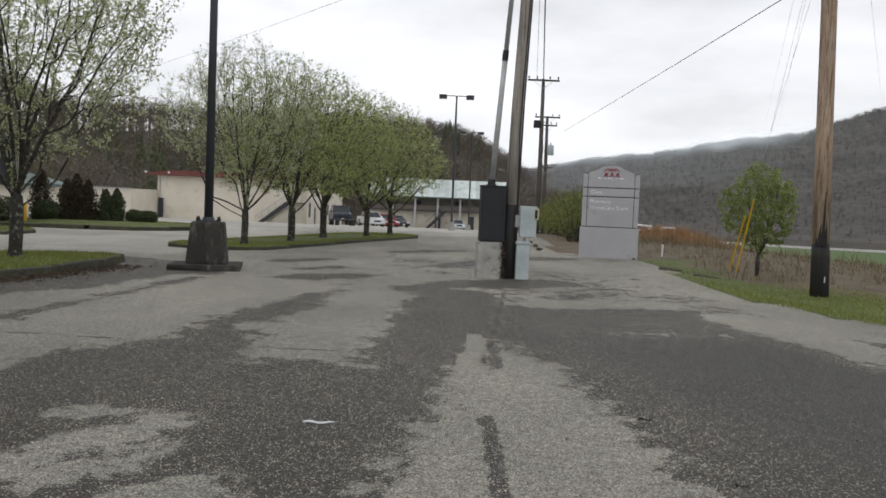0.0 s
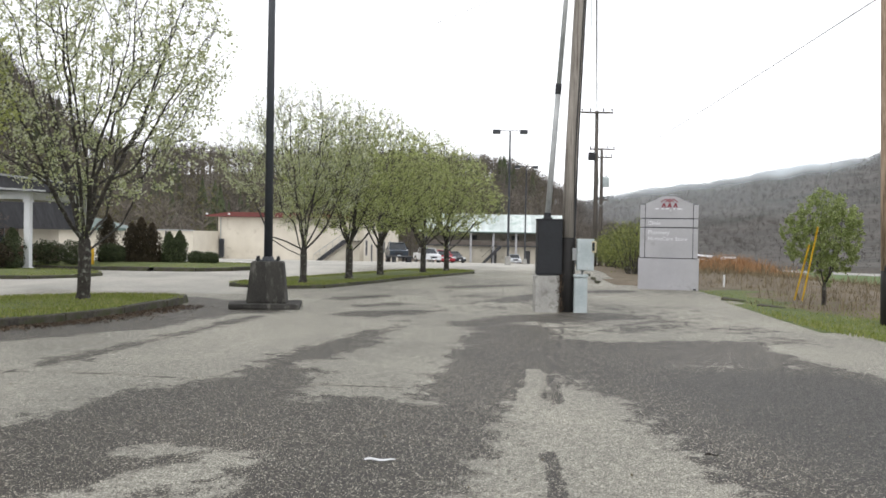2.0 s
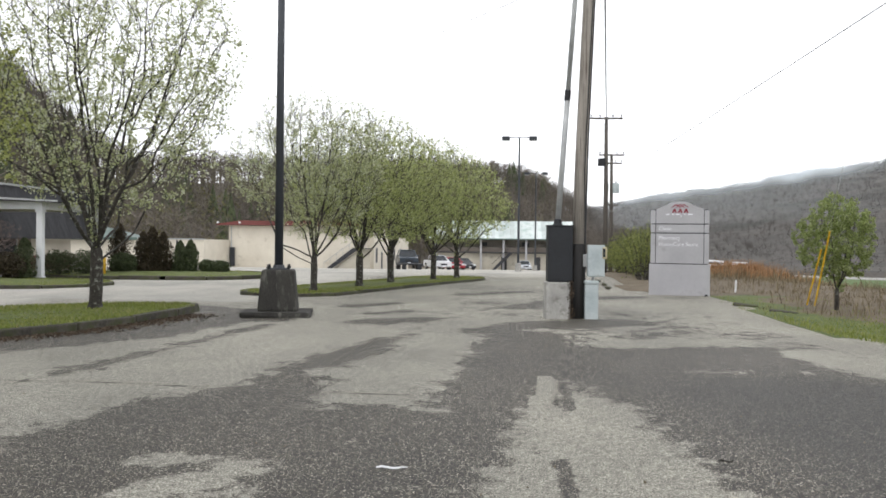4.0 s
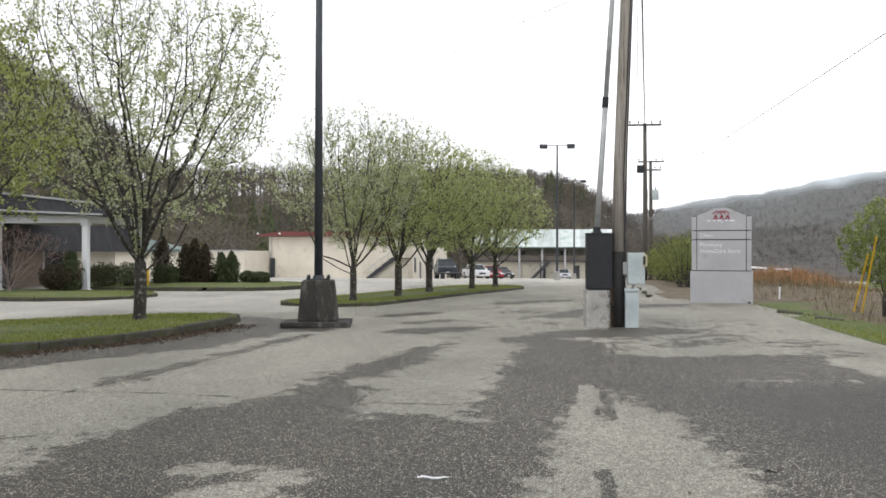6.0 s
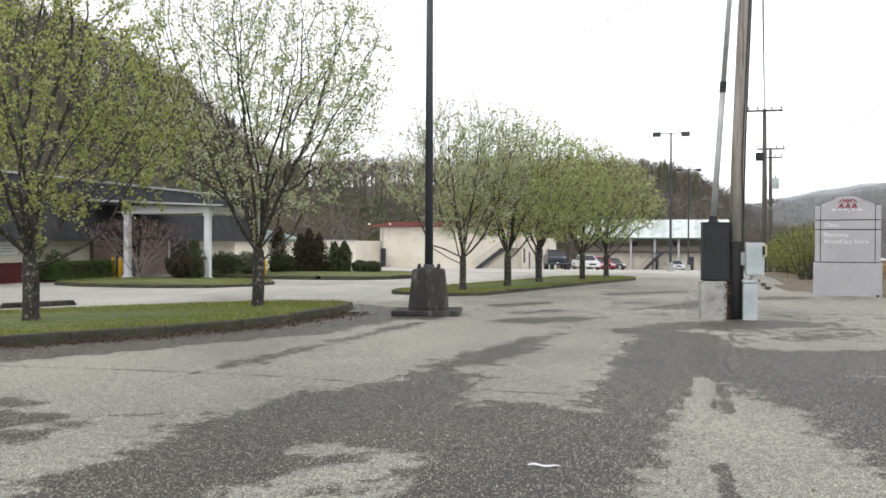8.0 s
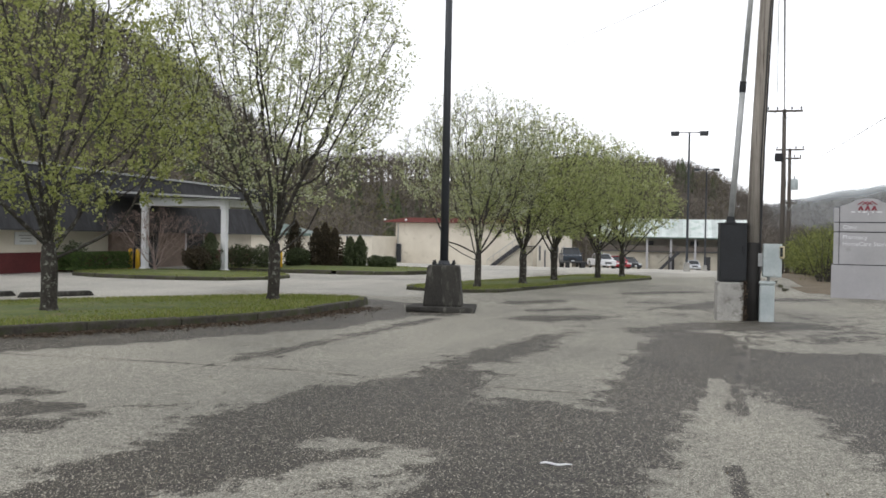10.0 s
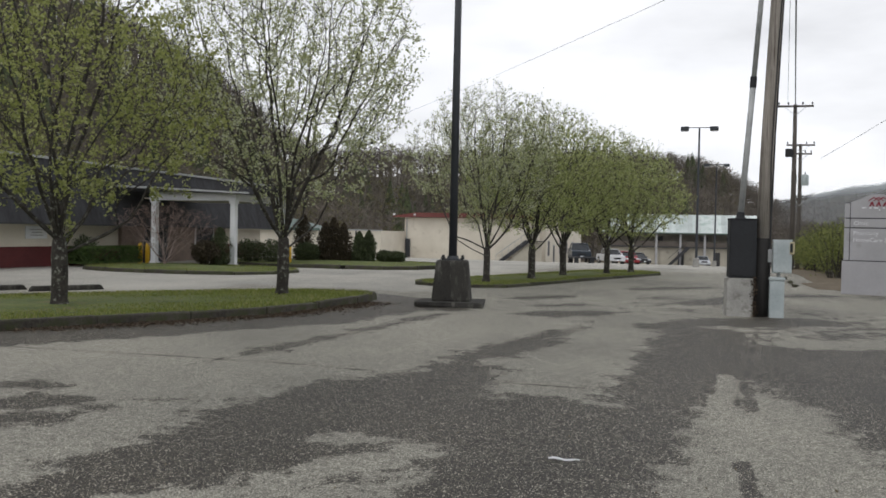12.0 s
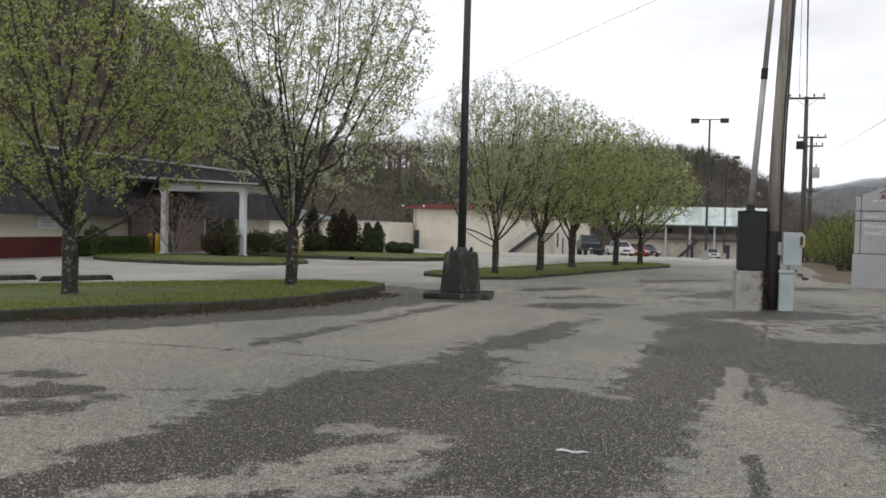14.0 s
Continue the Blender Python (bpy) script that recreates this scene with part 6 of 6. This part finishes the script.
def flatbed_trailer():
    x, y = -9.7, 85.6
    root = thing("flatbed_trailer", x, y, at(x, y), "dark steel flatbed trailer parked before a pickup", "trailer", turn=14)
    part("deck", boxed(0, 0, 0.5, 2.2, 3.6, 0.1, 0.01), BLACK_PAINT, root)
    for s in (-1, 1):
        part("rail", boxed(s * 1.1, 0, 0.42, 0.08, 3.7, 0.16, 0.01), BLACK_PAINT, root)
        w_ = part("wheel", tubed([(s * 0.95, 0.6, 0.3), (s * 1.2, 0.6, 0.3)], 0.3, 16), RUBBER, root)
        part("rim", tubed([(s * 1.2, 0.6, 0.3), (s * 1.215, 0.6, 0.3)], 0.18, 12), CHROME, w_)
        part("ramp", boxed(s * 0.75, -1.9, 0.06, 0.4, 0.3, 0.55, 0.01), BLACK_PAINT, root)
    part("drawbar", tubed([(-0.8, 1.8, 0.48), (0, 2.6, 0.45), (0.8, 1.8, 0.48)], 0.05, 6), BLACK_PAINT, root)


flatbed_trailer()


def work_truck():
    x, y = 26.3, 108.0
    root = thing("work_truck", x, y, 1.5 - 0.0345 * math.hypot(x, y), "white utility work truck on the far side of the weeds", "truck", turn=90)
    part("chassis", boxed(0, 0.2, 0.45, 1.9, 5.2, 0.2, 0.02), BLACK_PAINT, root)
    part("cab", boxed(0, -1.7, 0.6, 1.9, 1.7, 1.3, 0.12, top=0.9), WHITE_PAINT, root)
    part("windscreen", boxed(0, -2.5, 1.25, 1.5, 0.1, 0.5, 0.03), GLASS_DARK, root)
    part("side_window", boxed(-0.93, -1.7, 1.25, 0.08, 0.9, 0.45, 0.03), GLASS_DARK, root)
    part("side_window", boxed(0.93, -1.7, 1.25, 0.08, 0.9, 0.45, 0.03), GLASS_DARK, root)
    part("body", boxed(0, 1.1, 0.65, 1.95, 3.2, 0.9, 0.04), WHITE_PAINT, root)
    part("boom", tubed([(0, 0.6, 1.55), (0, 0.2, 1.9), (0, 2.7, 2.1)], 0.12, 8), WHITE_PAINT, root)
    part("bucket", boxed(0, 3.0, 1.6, 0.7, 0.6, 0.8, 0.05), WHITE_PAINT, root)
    for s in (-1, 1):
        for yy in (-1.7, 1.8):
            part("wheel", tubed([(s * 0.75, yy, 0.42), (s * 1.0, yy, 0.42)], 0.42, 16), RUBBER, root)


work_truck()

# ---- small things ----
for x, y in ((-20.95, 30.3), (-20.55, 30.2), (-15.75, 33.0)):
    b = thing("bollard", x, y, 0.0, "yellow steel bollard by the portico", "bollard", "yellow bollards")
    bm = tubed([(0, 0, -0.1), (0, 0, 0.76), (0, 0, 0.83), (0, 0, 0.86)], [0.09, 0.09, 0.07, 0.03], 14)
    part("post", bm, YELLOW, b, smooth=True)
    part("foot", tubed([(0, 0, -0.05), (0, 0, 0.03)], 0.13, 14), CONCRETE, b)

for x, y, a in ((-14.9, 15.9, 60), (-13.6, 16.9, 60)):
    ws = part("wheel_stop", boxed(0, 0, 0, 1.7, 0.18, 0.12, 0.03, top=0.9), OLD_CONCRETE)
    for v in ws.data.vertices:
        v.co.z += 0.006 * noise.noise(v.co * 5)
    ws.matrix_world = pose(x, y, 0, 0, 0, a)
    tagged(ws, "worn dark concrete wheel stop in a parking bay", "wheel stop", "wheel stops")

for x, y, a, L in ((5.95, 22.3, -38, 0.62), (6.25, 20.4, -30, 0.5), (6.35, 20.1, -60, 0.35), (3.5, 30.5, 80, 1.4), (3.6, 33, 86, 1.4), (3.7, 36, 87, 1.4)):
    bm = boxed(0, 0, -0.05, L, 0.15, 0.11, 0.025)
    for v in bm.verts:
        v.co += Vector((noise.noise(v.co * 6 + Vector((x, 0, 0))), noise.noise(v.co * 6 + Vector((0, y, 0))), noise.noise(v.co * 6 + Vector((0, 0, x))))) * 0.03
    k = part("broken_kerb", bm, KERB)
    k.matrix_world = pose(x, y, float(lot_z(y)), 2, 3, a)
    tagged(k, "broken dark kerb stone at the paving's edge", "kerb stone", "broken kerb stones")

mk = part("marker_post", tubed([(0, 0, -0.1), (0.02, 0, 0.42)], 0.03, 8), WHITE_PAINT)
mk.matrix_world = pose(7.3, 28.6, at(7.3, 28.6))
tagged(mk, "short white marker post in the weeds", "marker post")


def twig(x, y, turn, length, r, mat, label, wob):
    pts = [(length * (k - 0.5), 0.02 * wob * math.sin(k * 7), r * 0.9 + 0.004 * math.sin(k * 9)) for k in np.linspace(0, 1, 7)]
    t = part("twig", tubed(pts, [r * 0.8, r, r, r * 0.9, r, r * 0.7, r * 0.4], 6), mat, smooth=True)
    t.matrix_world = pose(x, y, 0.006, 0, 0, turn)
    tagged(t, label, "twig")


twig(-0.74, 5.75, 4, 0.21, 0.009, WHITE_PAINT, "pale peeled stick lying on the paving", 0.5)
twig(1.55, 6.2, 8, 0.1, 0.007, BARK, "small dark twig lying on the paving", 1)
twig(1.75, 4.75, 30, 0.09, 0.007, BARK, "small dark twig lying on the paving", 1)

n = 3800
k = rng.uniform(0, 1, n)
ly_ = 17.1 - 7.0 * k + rng.normal(0, 0.1, n)
lx_ = np.interp(ly_, [10.1, 10.9, 12.4, 13.6, 15.2, 16.8, 17.7], [-9.2, -8.65, -7.72, -7.05, -6.72, -6.5, -6.45]) - 0.2 + np.abs(rng.normal(0, 0.3, n))
v, f = leaf_cloud(rng, n, lambda g, m: np.stack([lx_ + 0.3, ly_, rng.uniform(0.01, 0.03, m)], 1), 0.025)
v[:, 2] = np.clip(v[:, 2], 0.008, 0.04)
tagged(raw("leaf_litter", v, f, LITTER), "brown leaf litter swept against the kerb", "leaf litter", kind="stuff")
n = 420
v, f = leaf_cloud(rng, n, lambda g, m: np.stack([rng.uniform(-9, 6, m), rng.uniform(4, 26, m), rng.uniform(0.01, 0.02, m)], 1), 0.011)
v[:, 2] = np.clip(v[:, 2], 0.006, 0.025)
tagged(raw("scattered_litter", v, f, DEAD_WEED), "small bits of leaf and bark on paving", "litter", kind="stuff")

# creeper on the cabinet's concrete block
v, f = leaf_cloud(rng, 260, lambda g, m: np.stack([rng.normal(0.235, 0.03, m), rng.uniform(-0.26, -0.22, m), rng.uniform(0.0, 0.78, m)], 1), 0.022)
ivy = tagged(raw("creeper", v, f, LITTER), "dark dry creeper climbing the concrete block", "creeper", kind="stuff")
ivy.matrix_world = pose(1.04, 17.95, 0, 0, 0, 4)
